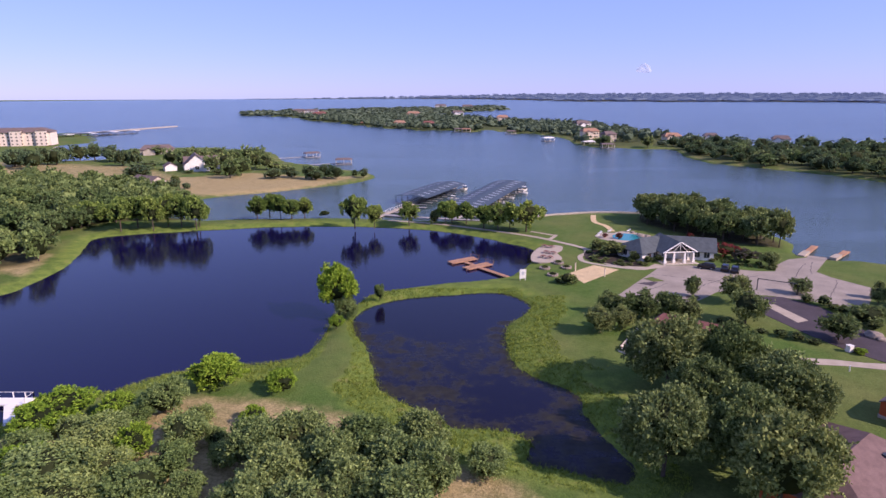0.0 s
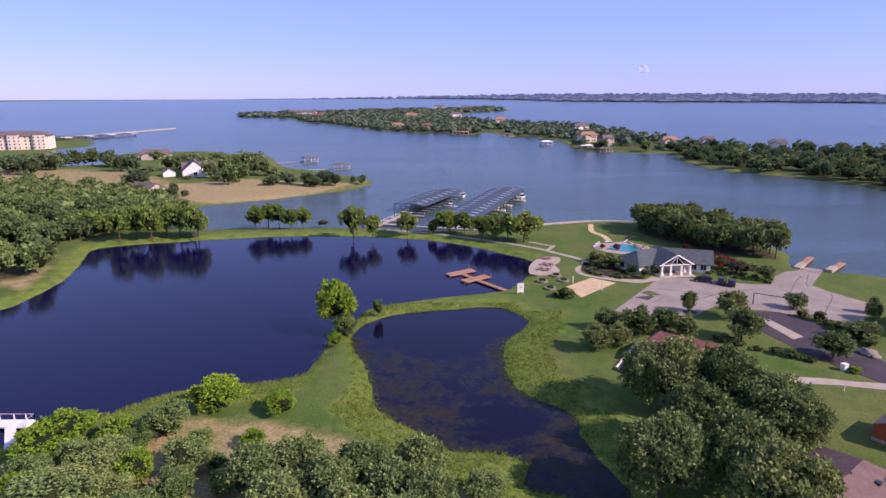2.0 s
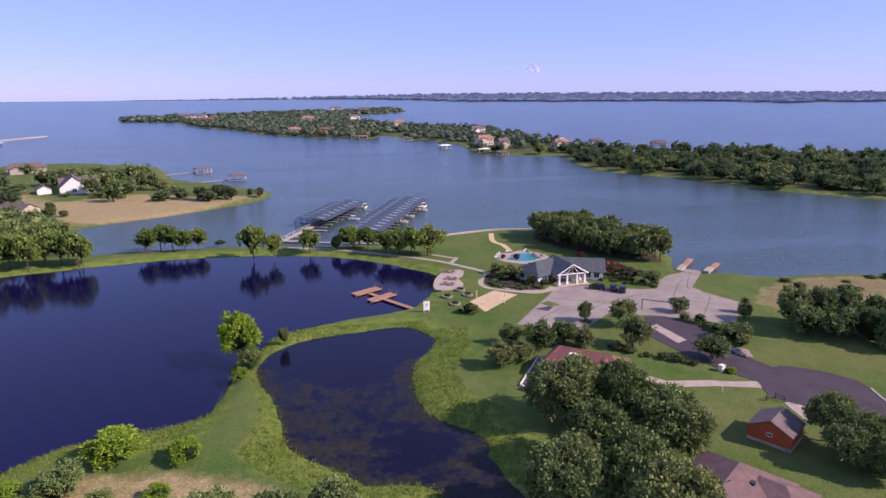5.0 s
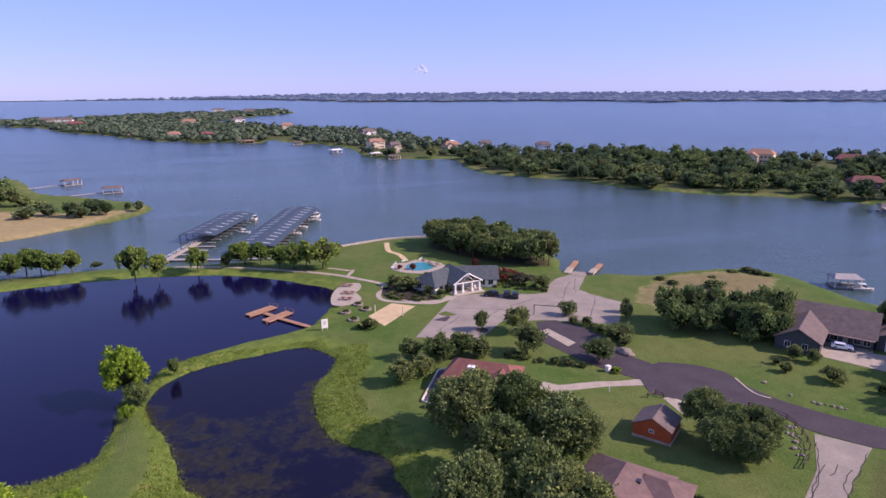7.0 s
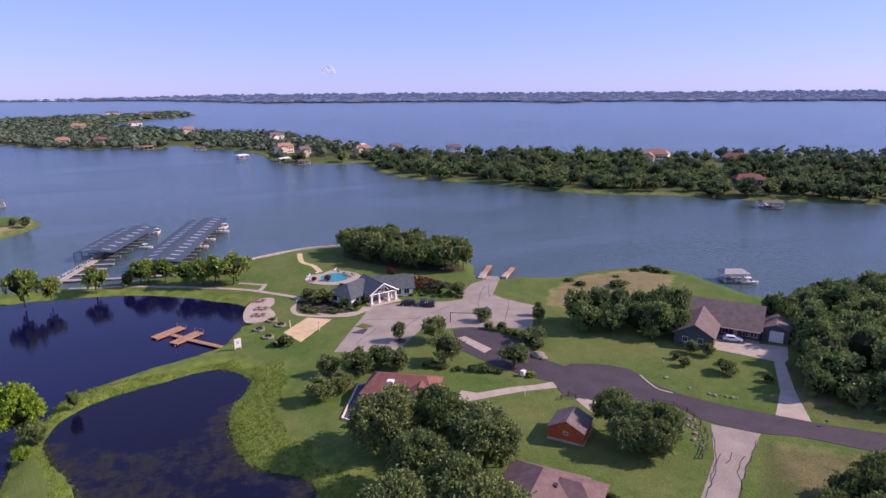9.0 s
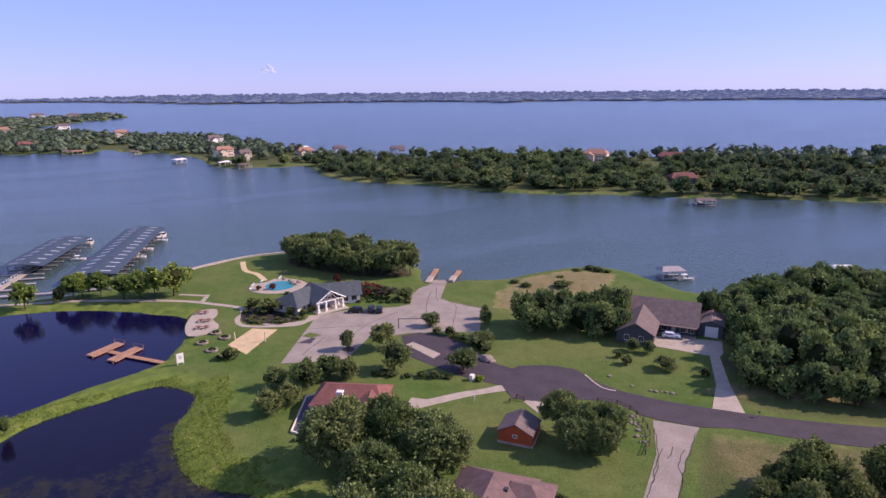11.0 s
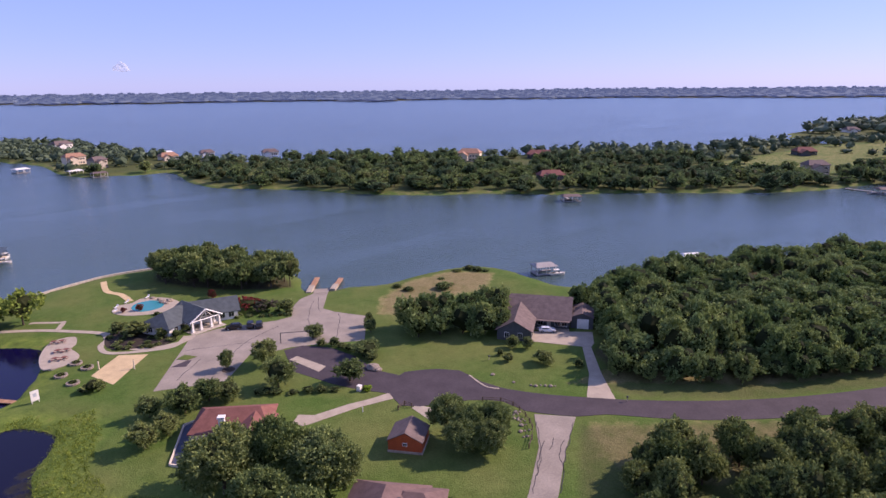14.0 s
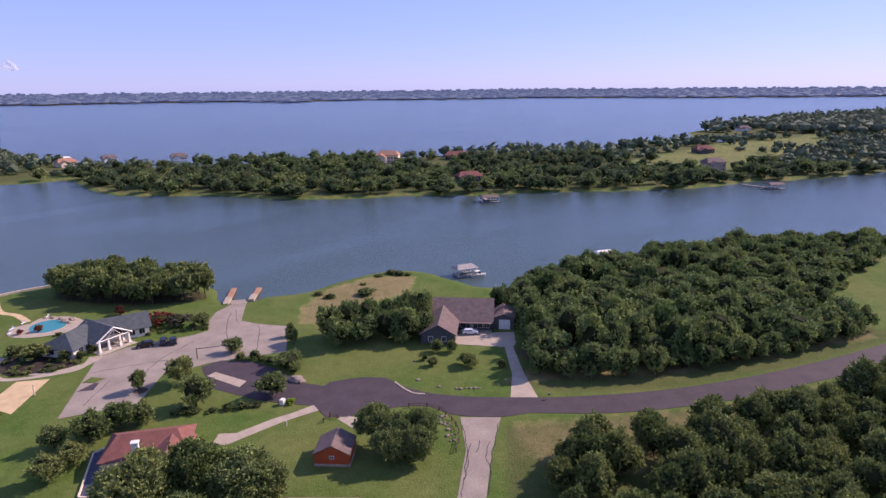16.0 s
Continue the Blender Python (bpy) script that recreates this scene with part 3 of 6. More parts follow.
paved("pavement_path", band(smooth_line([(-20.7, 230.9), (0.2, 222.7), (26.8, 205.4), (38.2, 193.5), (44.3, 184), (46.4, 168.2), (56.6, 164.2), (61, 166.8)], 2), 0.9, 0.9, LEVEL + 0.03), M_PATH, "narrow pale concrete footpath along the lawn", "footpath")
paved("sand_court", slab([(33, 159.1), (41.7, 167.2), (47.4, 162.5), (35.4, 150.4)], 0.9, LEVEL + 0.02), M_SAND, "sand volleyball court on the lawn", "sand court")
paved("pavement_terrace", slab(smooth_line([(25.5, 171.3), (26.7, 181), (31.5, 190), (36.9, 189.5), (35.8, 183.3), (34, 181.1), (34.4, 174.5), (31.3, 170.5)], 1.5, True), 0.9, LEVEL + 0.03), M_PATH, "rounded sandy picnic terrace by the pond", "terrace")

# ---- trees ----
def crown_mesh(name, mat, seed, leaves, size, lobes=14, lobe_r=0.3, low=0.28, peak=1.0, ragged=0.25, core=0.6, skirt=0.0):
    """A crown of leaf sprays on clumps set over a dome, one wide and one high: x, y within 1, z from low to 1.
    skirt: how full the dome stays towards the ground; core: how wide the dark inside is."""
    rng = np.random.default_rng(seed)
    flat = np.array([1.0, 1.0, 0.6])
    mid, tall = (low + 1) / 2, (1 - low) / 2
    cen, rad = [(0.0, 0.0, mid)], [0.5]
    boughs = []
    for k in range(max(4, lobes // 5)):
        up = 1 - 1.7 * (k + 0.5) / max(4, lobes // 5) + rng.uniform(-0.12, 0.12)
        boughs.append((k * 2.399 + rng.uniform(-0.5, 0.5), max(-0.9, min(1.0, up)), rng.uniform(0.62, 1.04)))
    for k in range(lobes):
        ang, up, out = boughs[k % len(boughs)]
        ang, up, out = ang + rng.normal(scale=0.42), max(-0.95, min(1.0, up + rng.normal(scale=0.2))), out * rng.uniform(0.74, 1.06)
        wide = math.sqrt(max(0.0, 1 - up * up))
        wide = max(wide, skirt) if up < 0 else wide
        r = lobe_r * rng.uniform(0.55, 1.2)
        z = mid + (tall - r * 0.5) * up * (out if up > 0 else 1.0)
        reach = (1 - r * 0.9) * wide * out * (1.0 if peak >= 1 else 1.25 * (1.02 - (z - low) / (1 - low)))
        cen.append((reach * math.cos(ang), reach * math.sin(ang), z))
        rad.append(r)
    cen, rad = np.array(cen), np.array(rad)
    # twigs stand out of the clumps, ten leaves along each
    many = max(6, int(leaves * 0.22))
    which = 1 + rng.choice(lobes, many, p=rad[1:] ** 2 / (rad[1:] ** 2).sum())
    d = rng.normal(size=(many, 3)) + np.array([0, 0, 0.3])
    d /= np.linalg.norm(d, axis=1)[:, None]
    base = cen[which] + d * (rad[which] * (1 - ragged * 0.6 * rng.random(many)))[:, None] * flat
    hidden = np.zeros(many, bool)
    for k, (c, r) in enumerate(zip(cen, rad)):
        hidden |= (np.linalg.norm((base - c) / flat, axis=1) < r * 0.7) & (which != k)
    keep = np.flatnonzero((base[:, 2] > low * 0.8) & ~hidden)
    keep = np.resize(keep, leaves // 10)
    base, d = base[keep], d[keep]
    axis = d + np.array([0, 0, 0.35]) + rng.normal(scale=0.5, size=d.shape)
    axis /= np.linalg.norm(axis, axis=1)[:, None]
    reach = lobe_r * ragged * rng.uniform(0.35, 1.0, len(keep))
    u = rng.random((len(keep), 10))
    p = base[:, None] + (axis * reach[:, None])[:, None] * u[:, :, None] * flat + rng.normal(size=(len(keep), 10, 3)) * (reach[:, None, None] * 0.30 * (1.15 - u[:, :, None])) * flat
    p, axis = p.reshape(-1, 3), np.repeat(axis, 10, 0)
    t = axis + rng.normal(scale=0.6, size=axis.shape)
    t /= np.linalg.norm(t, axis=1)[:, None]
    b = np.cross(t, rng.normal(size=axis.shape) + np.array([0, 0, 0.2]))
    b /= np.linalg.norm(b, axis=1)[:, None] + 1e-9
    s = size * rng.uniform(0.6, 1.4, len(p))[:, None]
    tris = np.stack([p + t * s * flat, p - t * s * 0.6 * flat + b * s * 0.6 * flat, p - t * s * 0.6 * flat - b * s * 0.6 * flat], 1)
    verts = tris.reshape(-1, 3).tolist()
    faces = np.arange(len(verts)).reshape(-1, 3).tolist()
    count = len(faces)
    bm = bmesh.new()  # the tangle inside; in fuller crowns its shade is painted as darker leaves
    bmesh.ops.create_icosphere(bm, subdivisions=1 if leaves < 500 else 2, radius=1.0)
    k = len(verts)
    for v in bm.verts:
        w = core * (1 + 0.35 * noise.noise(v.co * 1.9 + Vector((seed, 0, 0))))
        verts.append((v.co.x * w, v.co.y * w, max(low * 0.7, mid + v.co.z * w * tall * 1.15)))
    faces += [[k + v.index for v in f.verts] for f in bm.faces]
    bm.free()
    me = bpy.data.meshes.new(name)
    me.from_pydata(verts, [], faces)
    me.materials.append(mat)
    me.materials.append(mat if leaves < 500 else M_SHADED_CORE)
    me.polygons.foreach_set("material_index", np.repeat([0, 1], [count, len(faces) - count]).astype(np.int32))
    return me


def trunk_mesh(seed, thick=0.05, top=0.6, limbs=5):
    rng = random.Random(seed)
    bm = bmesh.new()
    rod(bm, (0, 0, -0.03), (0.02, 0.01, top * 0.5), thick, thick * 0.7, 8)
    rod(bm, (0.02, 0.01, top * 0.48), (0.0, 0.03, top), thick * 0.7, thick * 0.3, 6)
    for k in range(limbs):
        a = k * math.tau / limbs + rng.uniform(-0.4, 0.4)
        z = top * rng.uniform(0.4, 0.7)
        rod(bm, (0.015, 0.01, z), (0.45 * math.cos(a), 0.45 * math.sin(a), z + rng.uniform(0.1, 0.24)), thick * 0.45, thick * 0.15, 5)
    me = bpy.data.meshes.new("trunk")
    bm.to_mesh(me)
    bm.free()
    me.materials.append(M_BARK)
    return me


TREE_KINDS = {}


def tree_kind(kind, name, label, category, mat, variants=3, trunk=True, **kw):
    TREE_KINDS[kind] = (name, label, category, [(crown_mesh("crown", mat, 31 * len(TREE_KINDS) + v, **kw), trunk_mesh(v, kw.get("thick", 0.05))) for v in range(variants)], trunk)


def plant(kind, x, y, h, r, group="", z=LEVEL):
    name, label, category, meshes, has_trunk = TREE_KINDS[kind]
    rng = random.Random(round(x * 7.3 + y * 13.7, 1))
    crown, trunk = rng.choice(meshes)
    root = thing(name, label, category, Matrix.LocRotScale((x, y, z - 0.12), Euler((0, 0, rng.uniform(0, 6.28))), (r * rng.uniform(0.94, 1.06), r * rng.uniform(0.94, 1.06), h)), group)
    c = new("crown", crown)
    c.parent = root
    if has_trunk:
        k = new("trunk", trunk)
        k.parent = root
    return root


def scatter(outline, gap, seed, jitter=0.35):
    q = np.array(outline)
    rng = np.random.default_rng(seed)
    xs, ys = np.meshgrid(np.arange(q[:, 0].min(), q[:, 0].max(), gap), np.arange(q[:, 1].min(), q[:, 1].max(), gap * 0.87))
    xs = xs + (np.arange(xs.shape[0]) % 2)[:, None] * gap / 2 + rng.uniform(-1, 1, xs.shape) * gap * jitter
    ys = ys + rng.uniform(-1, 1, ys.shape) * gap * jitter
    ok = signed(xs, ys, outline) > 0
    return [(float(a), float(b), rng) for a, b in zip(xs[ok], ys[ok])]


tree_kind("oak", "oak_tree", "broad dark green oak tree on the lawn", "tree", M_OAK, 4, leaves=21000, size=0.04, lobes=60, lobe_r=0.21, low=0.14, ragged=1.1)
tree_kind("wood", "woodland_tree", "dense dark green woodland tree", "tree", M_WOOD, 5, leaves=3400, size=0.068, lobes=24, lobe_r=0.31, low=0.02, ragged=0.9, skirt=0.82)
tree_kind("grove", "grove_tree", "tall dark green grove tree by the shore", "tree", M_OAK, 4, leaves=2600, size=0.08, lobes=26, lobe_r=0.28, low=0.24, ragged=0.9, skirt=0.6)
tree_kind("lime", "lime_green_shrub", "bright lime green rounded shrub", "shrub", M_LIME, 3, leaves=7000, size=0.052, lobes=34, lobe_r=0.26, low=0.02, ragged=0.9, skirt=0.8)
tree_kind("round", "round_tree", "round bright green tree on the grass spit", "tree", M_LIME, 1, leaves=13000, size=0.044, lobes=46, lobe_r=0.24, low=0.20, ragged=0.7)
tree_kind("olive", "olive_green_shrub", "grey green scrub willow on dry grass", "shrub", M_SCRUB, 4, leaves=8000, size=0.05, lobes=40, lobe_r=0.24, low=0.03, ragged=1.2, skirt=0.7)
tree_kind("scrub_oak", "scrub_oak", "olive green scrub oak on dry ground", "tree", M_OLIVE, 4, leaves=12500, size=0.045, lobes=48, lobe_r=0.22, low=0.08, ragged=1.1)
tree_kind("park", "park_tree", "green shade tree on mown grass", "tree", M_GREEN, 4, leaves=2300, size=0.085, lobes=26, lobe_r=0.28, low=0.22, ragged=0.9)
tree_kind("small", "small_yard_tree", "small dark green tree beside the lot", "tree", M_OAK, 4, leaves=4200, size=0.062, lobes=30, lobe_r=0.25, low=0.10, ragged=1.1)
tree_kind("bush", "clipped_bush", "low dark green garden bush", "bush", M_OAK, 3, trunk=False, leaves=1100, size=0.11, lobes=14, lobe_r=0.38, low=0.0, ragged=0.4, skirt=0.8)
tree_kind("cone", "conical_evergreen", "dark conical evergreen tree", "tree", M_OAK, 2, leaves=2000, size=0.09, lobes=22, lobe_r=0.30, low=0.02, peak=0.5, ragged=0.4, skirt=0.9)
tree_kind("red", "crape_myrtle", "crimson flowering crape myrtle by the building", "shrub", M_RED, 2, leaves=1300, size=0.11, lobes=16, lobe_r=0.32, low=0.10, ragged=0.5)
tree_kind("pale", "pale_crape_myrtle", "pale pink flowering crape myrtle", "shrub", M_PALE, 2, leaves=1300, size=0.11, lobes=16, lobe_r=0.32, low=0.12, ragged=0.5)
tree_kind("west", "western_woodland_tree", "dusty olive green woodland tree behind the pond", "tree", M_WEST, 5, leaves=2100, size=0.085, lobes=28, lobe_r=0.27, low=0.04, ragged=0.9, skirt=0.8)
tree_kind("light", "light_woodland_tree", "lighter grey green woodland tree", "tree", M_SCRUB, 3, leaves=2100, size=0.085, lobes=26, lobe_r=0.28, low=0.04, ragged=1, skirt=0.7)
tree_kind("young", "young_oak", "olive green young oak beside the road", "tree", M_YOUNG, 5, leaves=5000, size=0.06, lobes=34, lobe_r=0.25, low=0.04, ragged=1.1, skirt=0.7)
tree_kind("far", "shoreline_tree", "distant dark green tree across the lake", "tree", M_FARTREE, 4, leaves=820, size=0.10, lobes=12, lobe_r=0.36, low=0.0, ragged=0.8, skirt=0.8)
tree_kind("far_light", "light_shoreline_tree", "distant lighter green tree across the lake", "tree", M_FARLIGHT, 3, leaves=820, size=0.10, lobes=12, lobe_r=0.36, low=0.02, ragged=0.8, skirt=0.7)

EDGE_TREES = [(152.8, 100.8, 9.5, 4.2), (153.5, 93.0, 10.0, 4.6), (148.2, 88.2, 10.5, 4.8), (141.0, 81.5, 10.5, 4.8), (135.2, 75.8, 10.0, 4.6), (127.8, 72.3, 9.0, 4.2)]
SE_EDGE = [(86.0, 44.0, 6.5, 3.2), (92.0, 45.2, 7.5, 3.6), (88.5, 39.5, 7.5, 3.6), (80.5, 38.5, 6.0, 3.0)]
OAKS = [q for q in [(36.2, 93.1, 12.5, 7.2), (44.5, 90.4, 12.5, 5.8), (48.8, 82.8, 11, 7), (31.6, 90.6, 10, 5.2), (36, 79.8, 11, 5.6), (27.6, 69.6, 12, 5.7), (37.2, 69.2, 12, 5.9), (38.4, 62.2, 12, 6.3), (51.6, 79.8, 9, 4.2)] if q[0] > 32 or q[1] < 80]
LOT_TREES = [(36.2, 128.7, 5, 3.2), (42.4, 125.5, 6, 4.4), (48.3, 126.9, 5.5, 3.9), (51.7, 123.8, 5, 3.2), (31.3, 117.3, 5.5, 3.6), (36.2, 119, 5, 3), (58.2, 139.2, 5.5, 2.1), (66.1, 134.9, 7, 3.9), (62.5, 121.8, 7.5, 4.3), (84.5, 140.8, 4, 2.8), (76.2, 112.7, 5.5, 4.3), (97.8, 133.4, 4.5, 2.2), (87.6, 122, 4, 4.3)]
CLUB_BUSHES = [(57.4, 169.2, 2.2, 1.7), (61.0, 171.0, 2.0, 1.6), (54.2, 171.0, 3.0, 2.2), (50.1, 177.7, 4.5, 4.5), (46.8, 184.1, 3.5, 3), (53.6, 178.3, 3.5, 3.5), (84.9, 170.3, 4, 3.9), (89.1, 164.5, 4.5, 3)]
CRAPE = [(81.5, 175, 4.5, 4), (56.6, 172.6, 3.8, 2.5), (55.4, 172.3, 2.5, 1.4), (84.4, 175, 3.5, 2.2), (78.5, 194.2, 3, 2), (57.4, 198.9, 2.2, 1.5), (53.3, 200.8, 1.8, 1.2)]
YARD_GROVE = [(106.9, 126.6, 8.5, 4.8), (111.3, 125.3, 8.5, 4.9), (116.4, 123.2, 8.5, 4.9), (121.5, 118.2, 8.5, 4.9), (126.7, 116.1, 8.5, 4.7), (129.8, 113.9, 9.5, 4.2), (105.2, 121.4, 7, 4.7), (110.7, 118.5, 7, 4.8), (115.8, 114.6, 7, 4.8), (119.3, 109.4, 7.5, 4.7), (123.1, 106.7, 7, 3.2)]
YARD_SMALL = [(117.8, 98.3, 3.5, 2), (120.4, 95.2, 3.3, 1.8), (110.8, 93.7, 2.4, 1.8), (112.1, 97.4, 1.8, 1.2), (116.1, 86.8, 3.6, 2.9), (120.7, 79.5, 2.2, 1.5), (100.6, 137.6, 4.5, 1.5), (139.4, 147.4, 2.2, 4.3), (129.4, 154.2, 1.5, 2.5), (161.8, 156.9, 1.8, 2.8), (129, 159.4, 1.3, 2)]
SHED_TREES = [(60.5, 62.5, 2.8, 1.5), (76.4, 80, 8.5, 4.3), (77.6, 74.4, 8.5, 3.7), (81.3, 71.7, 8.5, 3.7), (74.4, 73.4, 7, 4.4), (77.5, 69.5, 7, 3.9)]
CAUSEWAY_TREES = [(-70.2, 232.5, 9, 4), (-66.9, 237.5, 9, 4.6), (-61.9, 234.7, 9, 4.3), (-57.3, 232.8, 8, 3.8), (-52.9, 235.2, 8, 3.6), (-31.4, 218.2, 11.5, 5.1), (-24.4, 217.6, 8.4, 3.4), (-12.3, 222.8, 8.2, 4.3), (3.3, 225.9, 8, 4.6), (8.5, 223.4, 8, 4.1), (14.4, 215.4, 8.6, 4.6), (19.2, 213, 9, 4.8), (28.6, 210.4, 10.2, 6.3), (23.5, 215.1, 9, 4.4), (0.9, 223.6, 8, 3.9)]
CAUSEWAY_WEST = [(-113.3, 215.1, 11.5, 4.9), (-109.4, 219.6, 11.5, 5), (-102.6, 216.8, 11.5, 4.4), (-99.3, 221.4, 11.5, 4.5), (-94.3, 221.2, 11.5, 4.7), (-87.9, 218.4, 11.5, 4.6), (-88.3, 222.3, 8, 4), (-129, 223.4, 9, 7.1)]
EVERGREENS = [(-3, 224, 5.5, 2.7), (-46.2, 240.7, 2.2, 2.7), (-140.9, 328.1, 5, 3.9)]
SPIT_SHRUBS = [(-14.9, 138.5, 4, 1.5), (-21.2, 127.4, 4.5, 2.7), (-19.8, 127.4, 3, 1.9)]
LIME_SHRUBS = [(-37.7, 94.7, 5.5, 5.2), (-40.9, 74.1, 5, 2.7), (-57, 85, 4.5, 5.1), (-58.2, 81.1, 4, 4.5), (-26.1, 92.7, 3.5, 3.1), (-48.7, 84.9, 4, 3.4), (-22, 120.5, 3, 1.8), (-54.2, 69.8, 4, 4)] + [(-60, 70, 3.2, 3.0), (-51, 66, 3.6, 2.6), (-28, 83, 2.6, 2.2)]
SCRUB = [(-42.1, 85.6, 5.5, 3.5), (-35.2, 76.5, 5, 3.9), (-46.5, 78.1, 4, 4.1), (-34.1, 69.6, 4.5, 3.2), (-46.7, 72.7, 4.5, 4.8), (-49.9, 67.8, 4.5, 6), (-36.8, 64.6, 4.5, 4.3), (-43.5, 62.8, 4, 4.8), (-30.9, 76.4, 3, 1.7), (-50.9, 63.6, 4, 4.6), (5.2, 69.6, 4, 3), (-35.5, 81.7, 3.5, 2.3), (-42.3, 68.6, 4.2, 3.7), (-30.7, 64.3, 4, 2.7)] + [(-55, 74, 3.5, 3.6), (-62, 66, 4, 4.5), (-52, 79, 3, 3.0), (-45, 82, 3, 2.8), (-56, 62, 4, 4.5), (-47, 58, 4, 4.2), (-39, 58, 4, 3.8), (-33, 59, 4.2, 3.4), (-29, 72, 3, 2.2), (-64, 74, 3.5, 3.5)]
SCRUB_OAKS = [(-24, 71.2, 7, 5.1), (-19.1, 73.1, 7, 5.1), (-14.6, 68.3, 7, 4.4), (-19.8, 64.5, 7, 5.4), (-10.3, 71.7, 7, 4.5), (-6.4, 67.6, 7, 4.7), (-2.5, 73.1, 7, 4.2), (-11.7, 62.3, 7, 4.4), (-5.2, 60.1, 7, 5), (-1, 65.7, 7, 3.5), (-15.2, 58, 7, 4.6), (-21.4, 59, 7, 4.1)]
PENINSULA_ROW = [(-265.4, 442.3, 12, 7.1), (-259.4, 450.2, 12, 8.1), (-253.4, 458.4, 12, 8.1), (-236.2, 445.9, 12, 7.8), (-212.3, 416.1, 12, 6.4), (-202.7, 414.6, 12, 5.5), (-281.2, 412.6, 12, 11.4), (-262.4, 401.7, 12, 8.8), (-267.7, 425.8, 12, 7.8), (-260.9, 424.6, 12, 6.8), (-286.2, 429.4, 12, 9.4), (-215.7, 432.6, 9, 5.8), (-229.7, 440.7, 10, 6.8)]
PENINSULA_TREES = [(-181.4, 422.3, 11, 7.2), (-171.3, 420.9, 11, 7.5), (-158, 411.1, 11, 6), (-153.5, 435.4, 11, 7.6), (-137.6, 416.4, 11, 7.2), (-135.9, 442, 11, 7.6), (-126.3, 431.9, 11, 7), (-109.9, 390.3, 11, 5.6), (-117.4, 364.2, 11, 7), (-120, 352.3, 11, 6.1), (-139.3, 379.6, 11, 5.6), (-105.3, 391.1, 5, 5.6), (-94.4, 375.1, 5, 5.3), (-153, 377.1, 2, 4.5), (-132.7, 368.5, 3.5, 4.3), (-124.2, 373.3, 3.5, 5.4), (-121.3, 386.1, 4, 4.8), (-187.9, 393.6, 6, 12), (-222, 491.1, 7, 5.9), (-172.1, 438, 11, 7.8), (-135.3, 393.2, 11, 6.9), (-119.3, 398.7, 11, 6.5), (-169.2, 410.6, 9, 6.1), (-155.2, 418.7, 11, 7)]
PENINSULA_TIP = [(-171, 352, 8.5, 9.5), (-134, 310, 6, 4.2), (-129, 313, 3.5, 3), (-94.4, 350.1, 6, 7.3), (-86.1, 354.8, 6, 5.7), (-73.4, 347.4, 8, 5.5), (-66.6, 352.3, 8, 5.9), (-58.7, 346.4, 8, 4.8), (-44.7, 352.1, 6, 3.6), (-69.3, 343.2, 6, 4.8), (-50.4, 358.6, 4, 2.3)]
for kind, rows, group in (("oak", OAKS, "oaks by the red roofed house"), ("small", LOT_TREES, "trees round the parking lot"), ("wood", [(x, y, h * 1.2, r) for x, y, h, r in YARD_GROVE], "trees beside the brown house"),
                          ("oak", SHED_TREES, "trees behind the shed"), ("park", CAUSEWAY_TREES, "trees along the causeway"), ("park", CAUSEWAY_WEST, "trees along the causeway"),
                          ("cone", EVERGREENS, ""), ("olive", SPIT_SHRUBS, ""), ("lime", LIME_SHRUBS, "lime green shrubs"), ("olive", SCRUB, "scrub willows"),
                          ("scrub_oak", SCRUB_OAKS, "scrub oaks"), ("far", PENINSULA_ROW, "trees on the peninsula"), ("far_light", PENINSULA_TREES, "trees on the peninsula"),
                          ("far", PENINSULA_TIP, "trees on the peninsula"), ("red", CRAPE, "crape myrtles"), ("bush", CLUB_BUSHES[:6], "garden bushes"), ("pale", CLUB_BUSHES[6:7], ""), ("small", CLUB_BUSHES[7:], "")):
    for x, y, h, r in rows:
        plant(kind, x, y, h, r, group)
for x, y, h, r in YARD_SMALL:
    plant("bush" if h < 3 else "small", x, y, h, r, "yard plants")
plant("round", -22.9, 129.8, 10.6, 5.6)
for x, y, rng in scatter(GROVE, 6.0, 3):
    plant("grove", x, y, rng.uniform(7.8, 10.8), rng.uniform(4.0, 5.2), "grove trees")
for x, y, rng in scatter(WOOD_E, 8.6, 4):
    along = min(1.0, max(0.0, ((x - 110) * 23 + (y - 67) * 18) / 853))
    if math.hypot(x - 145.6, y - 95.6) < 8.5 or math.hypot(x - 139, y - 88) < 7.0 or math.hypot(x - 110 - 23 * along, y - 67 - 18 * along) < 5.2:
        continue
    plant("wood", x, y, rng.uniform(7.4, 12.2) - min(2.2, max(0.0, (math.hypot(x, y) - 165) * 0.05)), rng.uniform(4.4, 6.2), "woodland trees")
for x, y, h, r in EDGE_TREES:
    plant("wood", x, y, h, r, "woodland trees")
for x, y, h, r in SE_EDGE:
    plant("young", x, y, h, r, "woodland trees")
rng = random.Random(44)
for x, y in smooth_line([(123.2, 70), (131, 59.5), (141, 49), (161.5, 34.2), (187.5, 18.4), (206, 12)], 4.6):
    plant("wood", x + rng.uniform(-0.8, 0.8), y + rng.uniform(-0.8, 0.8), rng.uniform(4.6, 8.0), rng.uniform(2.9, 3.9), "woodland trees")
for x, y, rng in scatter(WOOD_SE, 8.0, 5):
    if x > 60 and y > -10:
        plant("young", x, y, rng.uniform(6.5, 9.5), rng.uniform(3.8, 5.4), "woodland trees")
W_JOINED = []
